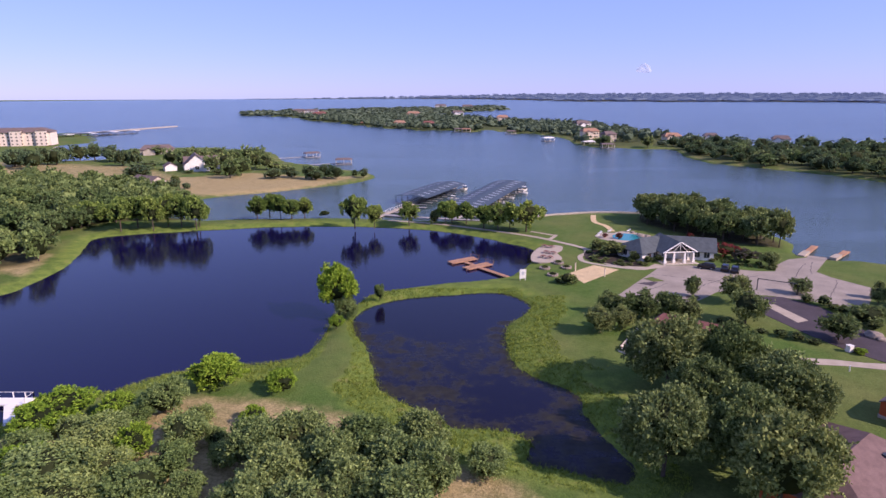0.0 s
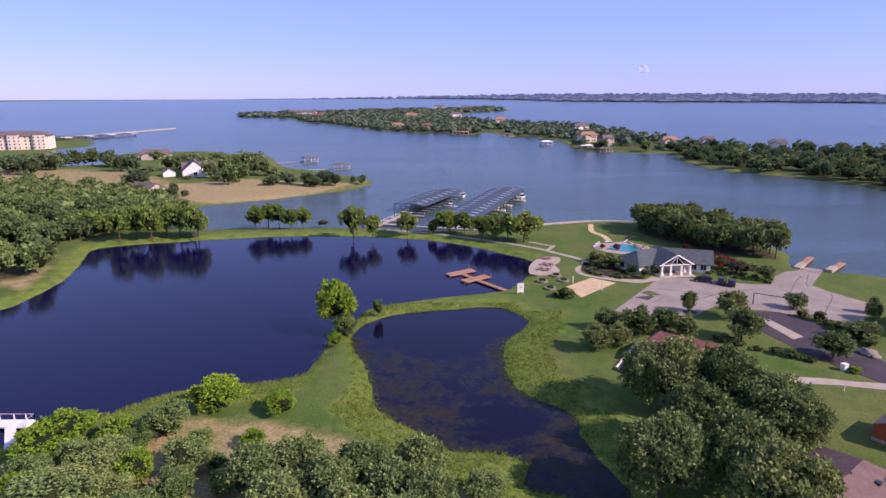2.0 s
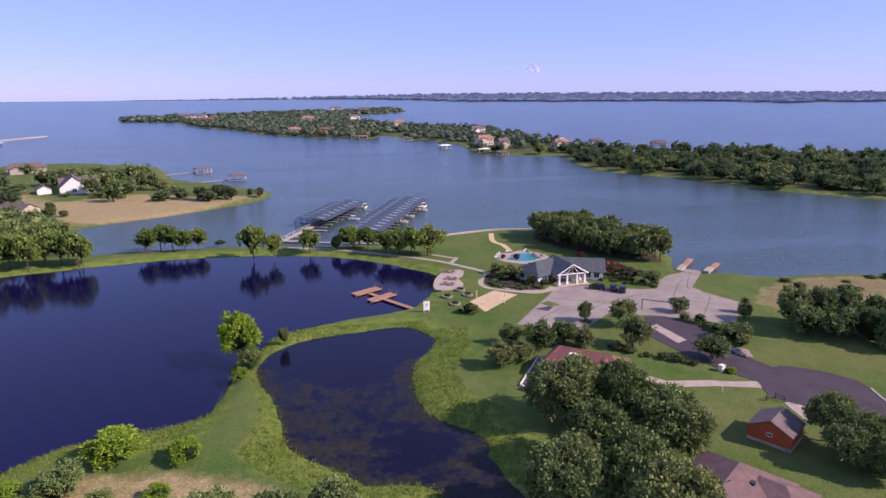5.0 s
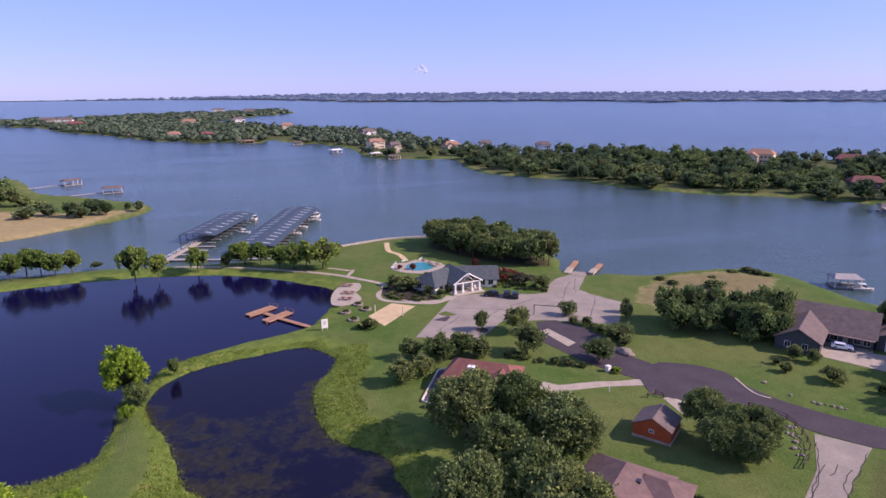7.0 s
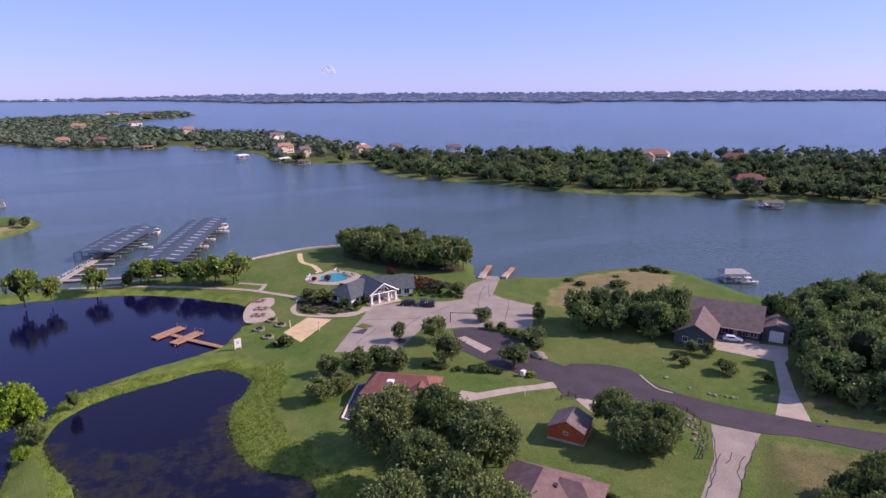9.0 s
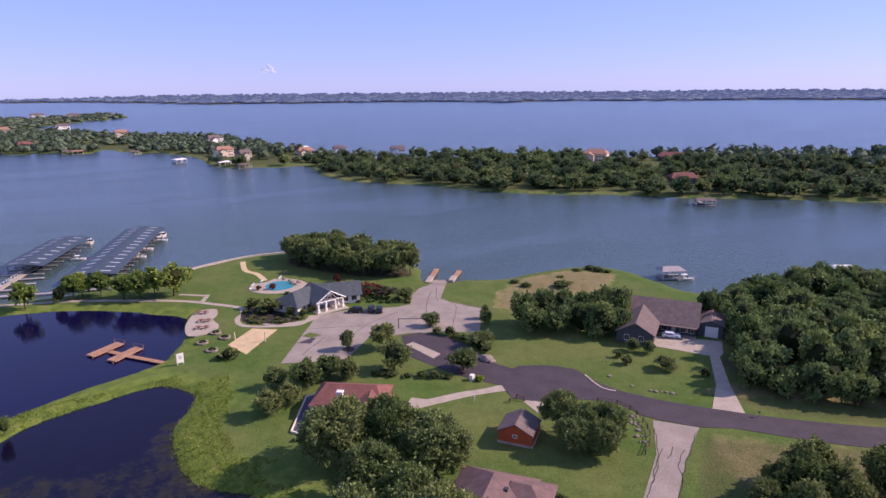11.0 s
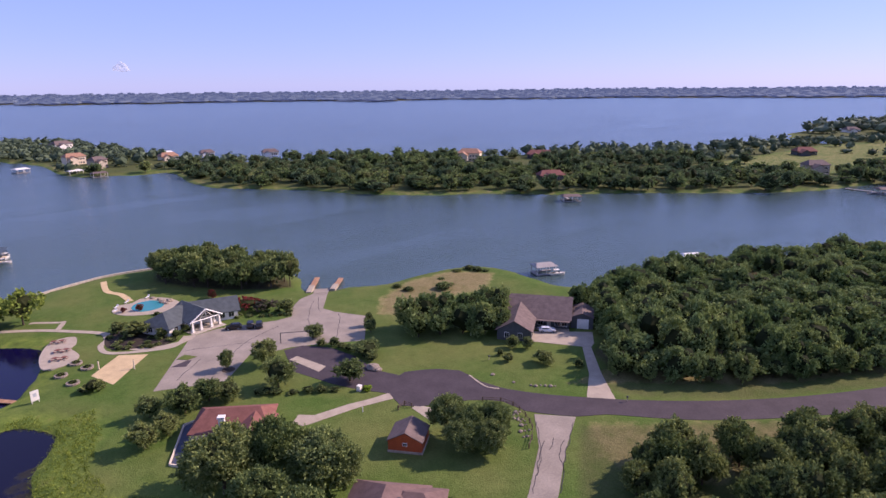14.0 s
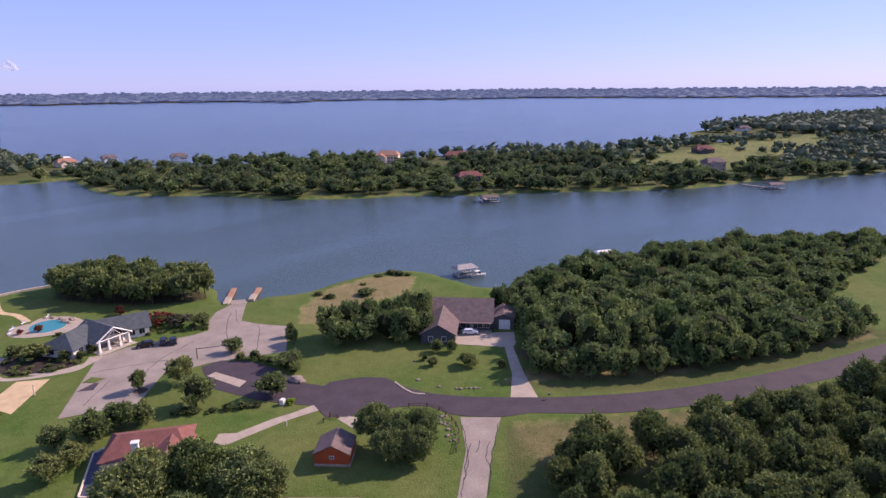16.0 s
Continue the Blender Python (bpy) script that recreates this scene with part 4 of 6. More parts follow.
for x, y, rng in scatter(WOOD_W, 9.0, 6):
    h, r, pick = rng.uniform(6.5, 10), rng.uniform(4.6, 6.4), ("west", "light", "west", "west")[int(rng.integers(4))]
    if not (y > 120 and -330 < x and -0.80 * y - 40 < x) or rng.random() < 0.07:
        continue
    if y < 262:
        plant(pick, x, y, h, r, "woodland trees")
    else:
        W_JOINED.append((x, y, h, r))

# island woods: dense along the shores, open in the fields
ISLAND_CLEAR = [FIELD_E, [(30, 880), (40, 800), (85, 790), (110, 850)], [(120, 665), (128, 585), (155, 545), (205, 545), (215, 600), (180, 650)], [(395, 330), (450, 320), (480, 390), (400, 420)], [(230, 430), (330, 340), (345, 352), (250, 448)]]
spots = [(x, y, rng.uniform(5.5, 12.0), rng.uniform(5.2, 8.8), rng.random()) for x, y, rng in scatter([(-300, 1200)] + smooth_line(ISLAND_NEAR_W[2:], 12) + smooth_line(ISLAND_NEAR_E, 8) + [(820, -100), (1000, 0), (860, 220)] + smooth_line(ISLAND_FAR_M, 15) + ISLAND_FAR_W[:7], 13.0, 7, 0.45)]
sx, sy = np.array([q[0] for q in spots]), np.array([q[1] for q in spots])
shore_d = signed(sx, sy, ISLAND)
keep = (shore_d > 3) & ((shore_d < 24) | (np.array([math.sin(q[0] * 0.031) + math.sin(q[1] * 0.027 + 1) + 2.2 * q[4] for q in spots]) < 2.4))
for c in ISLAND_CLEAR:
    keep &= (signed(sx, sy, c) < 0) | (np.array([q[4] for q in spots]) < 0.10)
for hx, hy, *_ in FAR_HOUSES:
    keep &= (np.hypot(sx - hx, sy - hy) > 17) & (np.hypot(sx - hx * 0.955, sy - hy * 0.955) > 15)
spots = sorted([q for q, k in zip(spots, keep) if k], key=lambda q: math.hypot(q[0], q[1]))
E_JOINED = [(x, y, h * (0.85 if y > 700 else 1.0), r) for x, y, h, r, u in spots[420:]]
for x, y, h, r, u in spots[:420]:
    plant("far" if u < 0.5 else "far_light", x, y, h, r, "island trees")


def joined_woods(name, rows, mat, leaves, size, label):
    """Woods nobody could count: one mesh of many small crowns of leaf sprays."""
    kinds = []
    for v in range(3):
        me = crown_mesh("crown", mat, 90 + v, leaves, size, lobes=9, lobe_r=0.42, low=0.0, ragged=0.35, core=0.66, skirt=0.85)
        co = np.empty(len(me.vertices) * 3, np.float32)
        me.vertices.foreach_get("co", co)
        kinds.append((co.reshape(-1, 3), [list(p.vertices) for p in me.polygons]))
        bpy.data.meshes.remove(me)
    verts, faces, k = [], [], 0
    for i, (x, y, h, r) in enumerate(rows):
        co, fs = kinds[i % 3]
        a = i * 2.399
        c, s_ = math.cos(a), math.sin(a)
        verts.append(np.stack([x + (co[:, 0] * c - co[:, 1] * s_) * r, y + (co[:, 0] * s_ + co[:, 1] * c) * r, 0.6 + co[:, 2] * h], 1))
        faces += [[k + j for j in f] for f in fs]
        k += len(co)
    me = bpy.data.meshes.new(name)
    me.from_pydata(np.concatenate(verts).tolist(), [], faces)
    me.materials.append(mat)
    return tagged(new(name, me), label, "woods", kind="stuff")


def stand(outline, gap, seed, hmin, hmax, r, rise=0.0):
    out = []
    for x, y, rng in scatter(outline, gap, seed, 0.5):
        d = math.hypot(x, y)
        h, rr = rng.uniform(hmin, hmax) + rise * max(0.0, d - 2800) / 2000, r * rng.uniform(0.7, 1.3)
        if rise:
            k = min(1.0, max(0.12, (x + 1500) / 2300))
            h, rr = h * k, rr * max(0.5, k)
        if d < 4850 and min(math.hypot(x - q[0] * 0.985, y - q[1] * 0.985) for q in FAR_HOUSES) > 30:
            out.append((x, y, h, rr))
    return out


joined_woods("western_woods", W_JOINED, M_WEST, 420, 0.16, "dense green woods behind the pond")
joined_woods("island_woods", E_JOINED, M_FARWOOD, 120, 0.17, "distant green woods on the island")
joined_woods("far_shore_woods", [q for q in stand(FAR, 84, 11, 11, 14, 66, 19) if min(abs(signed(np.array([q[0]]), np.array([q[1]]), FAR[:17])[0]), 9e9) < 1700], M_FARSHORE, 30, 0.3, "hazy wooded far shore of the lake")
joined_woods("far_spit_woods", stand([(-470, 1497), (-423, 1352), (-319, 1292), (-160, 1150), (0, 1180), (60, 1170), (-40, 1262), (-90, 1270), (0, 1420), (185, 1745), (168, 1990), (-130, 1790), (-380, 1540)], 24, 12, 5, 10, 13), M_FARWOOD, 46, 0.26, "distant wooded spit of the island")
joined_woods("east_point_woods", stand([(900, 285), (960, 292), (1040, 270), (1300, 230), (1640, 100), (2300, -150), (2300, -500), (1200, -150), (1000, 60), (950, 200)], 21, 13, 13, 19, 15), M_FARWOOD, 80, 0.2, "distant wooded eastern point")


def reeds():
    """Tall marsh grass round the ponds."""
    rng = np.random.default_rng(21)
    verts, faces = [], []
    xs, ys = rng.uniform(-70, 32, 150000), rng.uniform(60, 160, 150000)
    d = -np.maximum(signed(xs, ys, POND_1), signed(xs, ys, POND_2))
    lawn = signed(xs, ys, SPIT_LAWN)
    patchy = np.array([noise.noise((x * 0.12, y * 0.12, 3)) for x, y in zip(xs, ys)])
    ok = (d > -0.7) & ((d < 5.2 + 3.0 * patchy + 3.5 * ((xs > 8) & (ys > 100))) | (np.max([signed(xs, ys, q) for q in MARSH], 0) > 0)) & (lawn < 0) & ~((ys > 148) & (xs > -15)) & ~((xs > 19) & (ys > 141))
    for x, y, dd in list(zip(xs[ok], ys[ok], d[ok]))[:11000]:
        h, s = rng.uniform(0.2, 0.6), rng.uniform(0.03, 0.08)
        z = LEVEL * math.sqrt(min(1, max(0, dd) / 6)) - 0.1
        for k in range(5):
            a = rng.uniform(0, 6.28)
            i = len(verts)
            dx, dy = math.cos(a) * s, math.sin(a) * s
            ox, oy, lx, ly = rng.uniform(-0.25, 0.25, 4)
            verts += [(x + ox - dx, y + oy - dy, z), (x + ox + dx, y + oy + dy, z), (x + ox + 1.5 * lx, y + oy + 1.5 * ly, z + h * rng.uniform(0.7, 1.1))]
            faces.append([i, i + 1, i + 2])
    me = bpy.data.meshes.new("marsh_grass")
    me.from_pydata(verts, [], faces)
    me.materials.append(M_REED)
    return tagged(new("marsh_grass", me), "tall yellow green marsh grass on the pond banks", "marsh grass", kind="stuff")


reeds()

# ---- buildings ----
def gable(bm, L, W, z0, z1, rise, over=0.5, thick=0.18, hip=0.0):
    """A pitched roof over a rectangle centred at 0, ridge along x; hip: how far the ridge ends stand in."""
    a, b = L / 2 + over, W / 2 + over
    drop = over * rise / (W / 2)
    lo = z1 - drop
    pts = [(-a, -b, lo), (a, -b, lo), (a, b, lo), (-a, b, lo), (-a + hip, 0, z1 + rise), (a - hip, 0, z1 + rise)]
    top = [bm.verts.new((x, y, z + thick)) for x, y, z in pts]
    bot = [bm.verts.new(p) for p in pts]
    for f in ((0, 1, 5, 4), (2, 3, 4, 5)) + (((1, 2, 5), (3, 0, 4)) if hip else ()):
        bm.faces.new([top[i] for i in f])
        bm.faces.new([bot[i] for i in reversed(f)])
    for i, j in ((0, 1), (2, 3)) + (((1, 2), (3, 0)) if hip else ((1, 5), (5, 2), (3, 4), (4, 0))):
        bm.faces.new((bot[i], bot[j], top[j], top[i]))


def walls(L, W, z0, z1, rise, ends=True):
    bm = boxes((-L / 2, L / 2, -W / 2, W / 2, z0, z1))
    if ends:
        for s in (-1, 1):
            x = s * (L / 2 - 0.12)
            v = [bm.verts.new((x + dx, y, z)) for dx in (-0.1, 0.1) for y, z in ((-W / 2 + 0.02, z1 - 0.05), (W / 2 - 0.02, z1 - 0.05), (0, z1 + rise - 0.06))]
            bm.faces.new(v[:3]), bm.faces.new(v[3:][::-1])
            for i, j in ((0, 1), (1, 2), (2, 0)):
                bm.faces.new((v[i], v[j], v[j + 3], v[i + 3]))
    bmesh.ops.recalc_face_normals(bm, faces=bm.faces)
    return bm


def window(parent, M, w=1.2, h=1.3, frame_mat=None):
    """A framed pane set on a wall; local x along the wall, y outward."""
    fr = boxes((-w / 2 - 0.1, w / 2 + 0.1, -0.05, 0.07, -0.1, 0), (-w / 2 - 0.1, w / 2 + 0.1, -0.05, 0.07, h, h + 0.1), (-w / 2 - 0.1, -w / 2, -0.05, 0.07, 0, h),
               (w / 2, w / 2 + 0.1, -0.05, 0.07, 0, h), (-0.03, 0.03, -0.05, 0.06, 0, h))
    f = obj("window", fr, frame_mat or M_WHITE, parent, M=M)
    obj("pane", boxes((-w / 2, w / 2, -0.04, 0.03, 0, h)), M_GLASS, f)


def block(root, name_wall, L, W, H, rise, M, wall_mat, roof_mat, hip=0.0, over=0.5, ends=True):
    w = obj("wall", walls(L, W, 0.0, H, rise, ends and not hip), wall_mat, root, M=M)
    bm = bmesh.new()
    gable(bm, L, W, 0, H, rise, over, hip=hip)
    r = obj("roof", bm, roof_mat, root, M=M)
    return w, r


def at(x, y, yaw, z=LEVEL):
    return pose(x, y, z, 0, 0, yaw)


def wall_side(x, y, z, yaw):
    return pose(x, y, z, 0, 0, yaw)


# clubhouse: two wings that meet at a white columned entry
club = thing("clubhouse", "white clubhouse with slate green shingle roofs and columned entry", "building", at(64.5, 179.8, 0))
EAST, WEST, ENTRY = pose(6.6, -2.2, 0, 0, 0, -18.6), pose(-4.4, -2.3, 0, 0, 0, 27.5), pose(0.75, -4.6, 0, 0, 0, -82)
block(club, "east", 14.5, 9.6, 2.9, 2.6, EAST, M_WHITE, M_GREENROOF, over=0.8)
block(club, "west", 13.5, 9.6, 2.9, 2.6, WEST @ pose(-0.5, 0, 0), M_WHITE, M_GREENROOF, over=0.8, hip=4.2)
bm = bmesh.new()
gable(bm, 12.0, 9.4, 0, 3.1, 2.7, 0.5)
obj("entry_roof", bm, M_GREENROOF, club, M=ENTRY)
bm = rods(((6.45, -5.1, 3.0), (6.45, 0, 5.95), 0.2, 0.2, 4), ((6.45, 5.1, 3.0), (6.45, 0, 5.95), 0.2, 0.2, 4), ((6.3, -4.6, 3.1), (6.3, 4.6, 3.1), 0.16, 0.16, 4),
          ((6.3, -2.2, 3.1), (6.3, 0, 5.5), 0.1, 0.1, 4), ((6.3, 2.2, 3.1), (6.3, 0, 5.5), 0.1, 0.1, 4), ((6.3, 0, 3.1), (6.3, 0, 5.7), 0.1, 0.1, 4))
obj("entry_gable_truss", bm, M_WHITE, club, "white timber gable truss", M=ENTRY)
for cx in (6.0, 3.2, 0.8):
    for cy in (-4.2, -1.6, 1.6, 4.2) if cx == 6.0 else (-4.2, 4.2):
        obj("column", boxes((-0.26, 0.26, -0.26, 0.26, 0.05, 3.1), (-0.38, 0.38, -0.38, 0.38, 0, 0.8)), M_WHITE, club, M=ENTRY @ pose(cx, cy, 0))
obj("entry_paving", boxes((-1, 8, -5.2, 5.2, -0.2, 0.06)), M_STONE, club, M=ENTRY)
for i in range(3):
    window(club, EAST @ pose(0.2 + i * 2.6, -4.8, 0.8, 0, 0, 180), 1.5, 1.5)
    window(club, WEST @ pose(-4.6 + i * 2.4, -4.8, 0.8, 0, 0, 180), 1.4, 1.5)
for i in range(2):
    window(club, WEST @ pose(-7.25, -1.8 + i * 3.6, 0.8, 0, 0, 90), 1.4, 1.5)
for i in range(3):
    obj("roof_vent", rods(((0, 0, 0), (0, 0, 0.6), 0.12, 0.12, 8)), M_DARKMETAL, club, M=EAST @ pose(-2 + i * 3, 2.2, 4.3))

# orange shed
shed = thing("orange_shed", "orange sided garage with a brown shingle gable roof", "shed", at(68.6, 82.6, 36.0))
block(shed, "", 6.2, 6.6, 2.5, 1.7, Matrix(), M_ORANGE, M_BROWNROOF, over=0.22)
obj("plinth", boxes((-3.2, 3.2, -3.4, 3.4, -0.1, 0.45)), M_STONE, shed, "limestone base course")
window(shed, pose(-3.1, 0, 1.6, 0, 0, 90), 0.7, 0.5)

# red roofed house with a pale chimney
red = thing("red_roofed_house", "house with red brown shingle roof and white chimney", "house", at(46.8, 111.0, -38.0))
block(red, "", 14.5, 9.5, 2.8, 2.2, Matrix(), M_CREAM, M_REDROOF, over=0.6, hip=2.5)
block(red, "", 8, 7, 2.8, 1.8, pose(4.5, -3.5, 0, 0, 0, 90), M_CREAM, M_REDROOF, over=0.6)
obj("chimney", boxes((-0.55, 0.55, -0.45, 0.45, 0, 5.6), (-0.7, 0.7, -0.6, 0.6, 5.6, 5.9)), M_WHITE, red, "white rendered chimney", M=pose(-1.2, -4.6, 0))
window(red, pose(-4.5, 4.75, 0.9, 0, 0, 0)), window(red, pose(-7.25, 0, 0.9, 0, 0, 90))

# maroon roofed house near the big oaks
mar = thing("maroon_roofed_house", "orange sided house with a wide maroon shingle roof", "house", at(48.5, 66.0, 38.0))
block(mar, "", 19, 12, 2.9, 2.8, Matrix(), M_ORANGE, M_MAROON, over=0.6, hip=5.0)
block(mar, "", 9, 8, 2.9, 1.9, pose(5.0, -4.5, 0, 0, 0, 90), M_ORANGE, M_MAROON, over=0.5, hip=3.5)
obj("roof_vent", boxes((-0.4, 0.4, -0.3, 0.3, 0, 0.35)), M_DARKMETAL, mar, M=pose(3, -2.5, 4.65))

# brown house: long block, front wing, separate garage
U = math.degrees(math.atan2(-0.835, 0.55))
brown = thing("brown_house", "dark sided ranch house with brown shingle roofs", "house", at(138.2, 106.4, U))
block(brown, "", 18.6, 15.0, 3.0, 4.0, pose(0.4, 1.9, 0), M_DARKWALL, M_BROWNROOF, over=0.6)
block(brown, "", 15.2, 9.2, 3.0, 2.6, pose(-4.6, -8.9, 0, 0, 0, 90), M_DARKWALL, M_BROWNROOF, over=0.5)
obj("porch_slab", boxes((0.1, 9.7, -7.6, -5.62, -0.1, 0.12)), M_PATH, brown)
for px in (0.6, 3.4, 6.4, 9.2):
    obj("porch_post", boxes((-0.1, 0.1, -0.1, 0.1, 0.1, 2.62)), M_DARKWALL, brown, M=pose(px, -6.9, 0))
obj("porch_roof", boxes((0.1, 9.8, -7.4, -5.7, 2.62, 2.78)), M_BROWNROOF, brown)
for px in (1.6, 6.4, 8.3):
    window(brown, pose(px, -5.6, 0.9, 0, 0, 180), 1.4, 1.3)
obj("door", boxes((-0.5, 0.5, -0.06, 0.06, 0.1, 2.1)), M_CREAM, brown, M=pose(4.0, -5.62, 0))
obj("gutter", rods(((0.2, -6.3, 2.7), (9.9, -6.3, 2.7), 0.07, 0.07, 6)), M_WHITE, brown)
for px in (-6.6, -3.0):
    window(brown, pose(px, -16.5, 0.9, 0, 0, 180), 1.1, 1.3)
for px, py in ((4.0, 4.6), (7.2, 4.2)):
    obj("roof_vent", rods(((0, 0, -0.2), (0, 0, 0.55), 0.12, 0.12, 8)), M_DARKMETAL, brown, M=pose(px, py, 6.0))
gar = thing("detached_garage", "dark metal sided garage with a white roll door", "garage", at(145.6, 95.6, U))
block(gar, "", 9.0, 6.2, 3.3, 1.2, pose(0, 0, 0, 0, 0, 90), M_DARKWALL, M_BROWNROOF, over=0.25)
obj("roll_door", boxes((-1.6, 1.6, -0.08, 0.05, 0, 2.9)), M_WHITE, gar, "white sectional garage door", M=pose(0.3, -4.52, 0))

# pool and its deck
POOL_LINE = smooth_line([(56.5, 203.5), (59.5, 206.3), (63.7, 205.7), (65.3, 200.3), (63.1, 196.7), (58.6, 196.3), (56.1, 198.9)], 1.0, True)
paved("pool_deck", slab(smooth_line([(50.6, 202.4), (54.1, 208.2), (58.2, 207.6), (61.7, 210.2), (68, 205.1), (69.1, 196.3), (63, 191.8), (54.2, 195.4)], 1.5, True), 0.9, LEVEL + 0.04), M_PATH, "pale concrete pool deck", "pool deck")
pool = tagged(obj("swimming_pool", slab(POOL_LINE, 0.9, LEVEL + 0.06), M_POOL), "freeform turquoise swimming pool in a pale deck", "pool")


# ---- marina ----
def slip_dock(x, y, yaw, L, W, label):
    d = thing("covered_boat_dock", label, "boat dock", pose(x, y, 0, 0, 0, yaw), "covered docks")
    bm = bmesh.new()
    gable(bm, L, W, 0, 3.4, 1.0, 0.4, 0.12)
    roof = obj("roof", bm, M_DOCKROOF, d, "dark sheet metal roof")
    n = int(L / 5.5)
    for i in range(n):
        for s in (-1, 1):
            tilt = math.degrees(math.atan2(1.0, W / 2))
            obj("skylight", boxes((-0.45, 0.45, -W * 0.10, W * 0.10, 0, 0.05)), M_SKYLIGHT, roof, M=pose(-L / 2 + (i + 0.5) * L / n, s * W * 0.25, 3.4 + 0.5 + 0.15, -s * tilt))
    obj("walkway", boxes((-L / 2 - 6, L / 2 + 6, -1.0, 1.0, 0.25, 0.55)), M_GREYWOOD, d)
    for i in range(n + 1):
        X = -L / 2 + i * L / n
        for s in (-1, 1):
            obj("finger", boxes((-0.45, 0.45, min(s, s * W / 2), max(s, s * W / 2), 0.25, 0.5)), M_GREYWOOD, d, M=pose(X, 0, 0))
            obj("post", boxes((-0.1, 0.1, -0.1, 0.1, -1.5, 3.35)), M_DARKMETAL, d, M=pose(X, s * (W / 2 - 0.2), 0))
    return d


slip_dock(-5.0, 292, 67.0, 46, 15, "covered boat dock with dark roof and skylights")
slip_dock(20.8, 280, 69.5, 78, 16, "long covered boat dock with dark roof and skylights")
gang = thing("marina_walkway", "pale railed walkway from the bank to the covered docks", "walkway", Matrix())
obj("deck", band([(-26, 240), (-16, 264), (-9, 281)], 1.1, 0.35, 0.6), M_PATH, gang)
obj("bank_deck", band([(-24, 245), (-5, 238.5), (13, 233.5), (24, 229)], 0.8, 0.4, 0.65), M_GREYWOOD, gang)
for i in range(4):
    obj("finger", band([(-26 + i * 2.6, 247 + i * 6), (-15 + i * 2.6, 243.0 + i * 6)], 0.7, 0.3, 0.55), M_GREYWOOD, gang)


def boat(x, y, yaw, s, label, hull_mat):
    b = thing("motor_boat", label, "boat", pose(x, y, 0, 0, 0, yaw) @ Matrix.Scale(s, 4), "boats")
    bm = bmesh.new()
    prof = [(-3, 1.1), (1, 1.15), (2.4, 0.7), (3.2, 0.05)]
    rows = []
    for zz, k in ((-0.2, 0.6), (0.8, 1.0), (0.86, 0.94), (0.55, 0.86)):
        rows.append([bm.verts.new((px * (0.92 if zz < 0 else 1), sg * py * k, zz)) for sg in (1, -1) for px, py in (prof if sg == 1 else prof[::-1])])
    for a, c in zip(rows, rows[1:]):
        for i in range(len(a)):
            j = (i + 1) % len(a)
            bm.faces.new((a[i], a[j], c[j], c[i]))
    bm.faces.new(rows[-1])
    bmesh.ops.recalc_face_normals(bm, faces=bm.faces)
    obj("hull", bm, hull_mat, b)
    obj("windshield", boxes((0.5, 0.65, -0.8, 0.8, 0.8, 1.35)), M_GLASS, b)
    obj("seat", boxes((-1.6, -0.9, -0.7, 0.7, 0.55, 1.0), (-2.4, -1.9, -0.8, 0.8, 0.55, 0.95)), M_CREAM, b)
    obj("canopy", boxes((-1.6, 0.6, -0.85, 0.85, 2.0, 2.06)), M_WHITE, b)
    obj("canopy_frame", rods(*[((px, py, 0.7), (px, py, 2.0), 0.03, 0.03, 4) for px in (-1.4, 0.4) for py in (-0.8, 0.8)]), M_DARKMETAL, b)
    return b


for x, y, yaw, s in ((11, 313, 70, 1.1), (30, 286, -20, 1.0), (38, 300, -20, 1.0), (40.5, 309, 60, 1.1), (5, 284, -20, 0.9), (26, 274, -20, 0.9)):
    boat(x, y, yaw, s, "white motor boat moored at the covered docks", M_WHITE)


def boat_house(x, y, yaw, L=9, W=7, label="open roofed boat dock on posts", roof_mat=None, base=True, z=0.0):
    d = thing("boat_house", label, "boat dock", pose(x, y, z, 0, 0, yaw), "boat houses")
    obj("deck", boxes((-L / 2, L / 2, -W / 2, -W / 2 + 1.4, 0.2, 0.5), (-L / 2, L / 2, W / 2 - 1.4, W / 2, 0.2, 0.5), (-L / 2, -L / 2 + 1.4, -W / 2 + 1.4, W / 2 - 1.4, 0.2, 0.5)), M_GREYWOOD, d)
    bm = bmesh.new()
    gable(bm, L, W, 0, 3.3, 0.9, 0.4, 0.12, hip=1.5)
    obj("roof", bm, roof_mat or M_BROWNROOF, d)
    for px in (-L / 2 + 0.3, 0, L / 2 - 0.3):
        for py in (-W / 2 + 0.3, W / 2 - 0.3):
            obj("post", boxes((-0.12, 0.12, -0.12, 0.12, -1.5, 3.3)), M_WHITE, d, M=pose(px, py, 0))
    return d


boat_house(180.3, 136.2, -28, 8, 6, "grey roofed boat dock with lift by the lawn", M_GREYWOOD)
boat(182.6, 131.6, -28, 1.0, "white pontoon boat beside the boat dock", M_WHITE)
boat_house(231, 104, -35, 8, 6, "white roofed boat lift behind the trees", M_WHITE)
for x, y, yaw, m in ((132.9, 578, 10, M_WHITE), (143, 548, 0, M_BROWNROOF), (104, 625, 20, M_WHITE), (79, 736, 10, M_BROWNROOF), (29, 781, 0, M_TILE), (-63, 876, 0, M_WHITE), (-118, 958, 0, M_TILE),
                     (-99.6, 479, 30, M_BROWNROOF), (-68, 432, 10, M_BROWNROOF), (310.5, 216, -40, M_BROWNROOF), (463, 90, -40, M_BROWNROOF), (243, 676, 0, M_WHITE), (-80, 895, 0, M_BROWNROOF), (20, 786, 0, M_BROWNROOF)):
    boat_house(x, y, yaw, 11, 8, "roofed boat dock off the far shore", m)
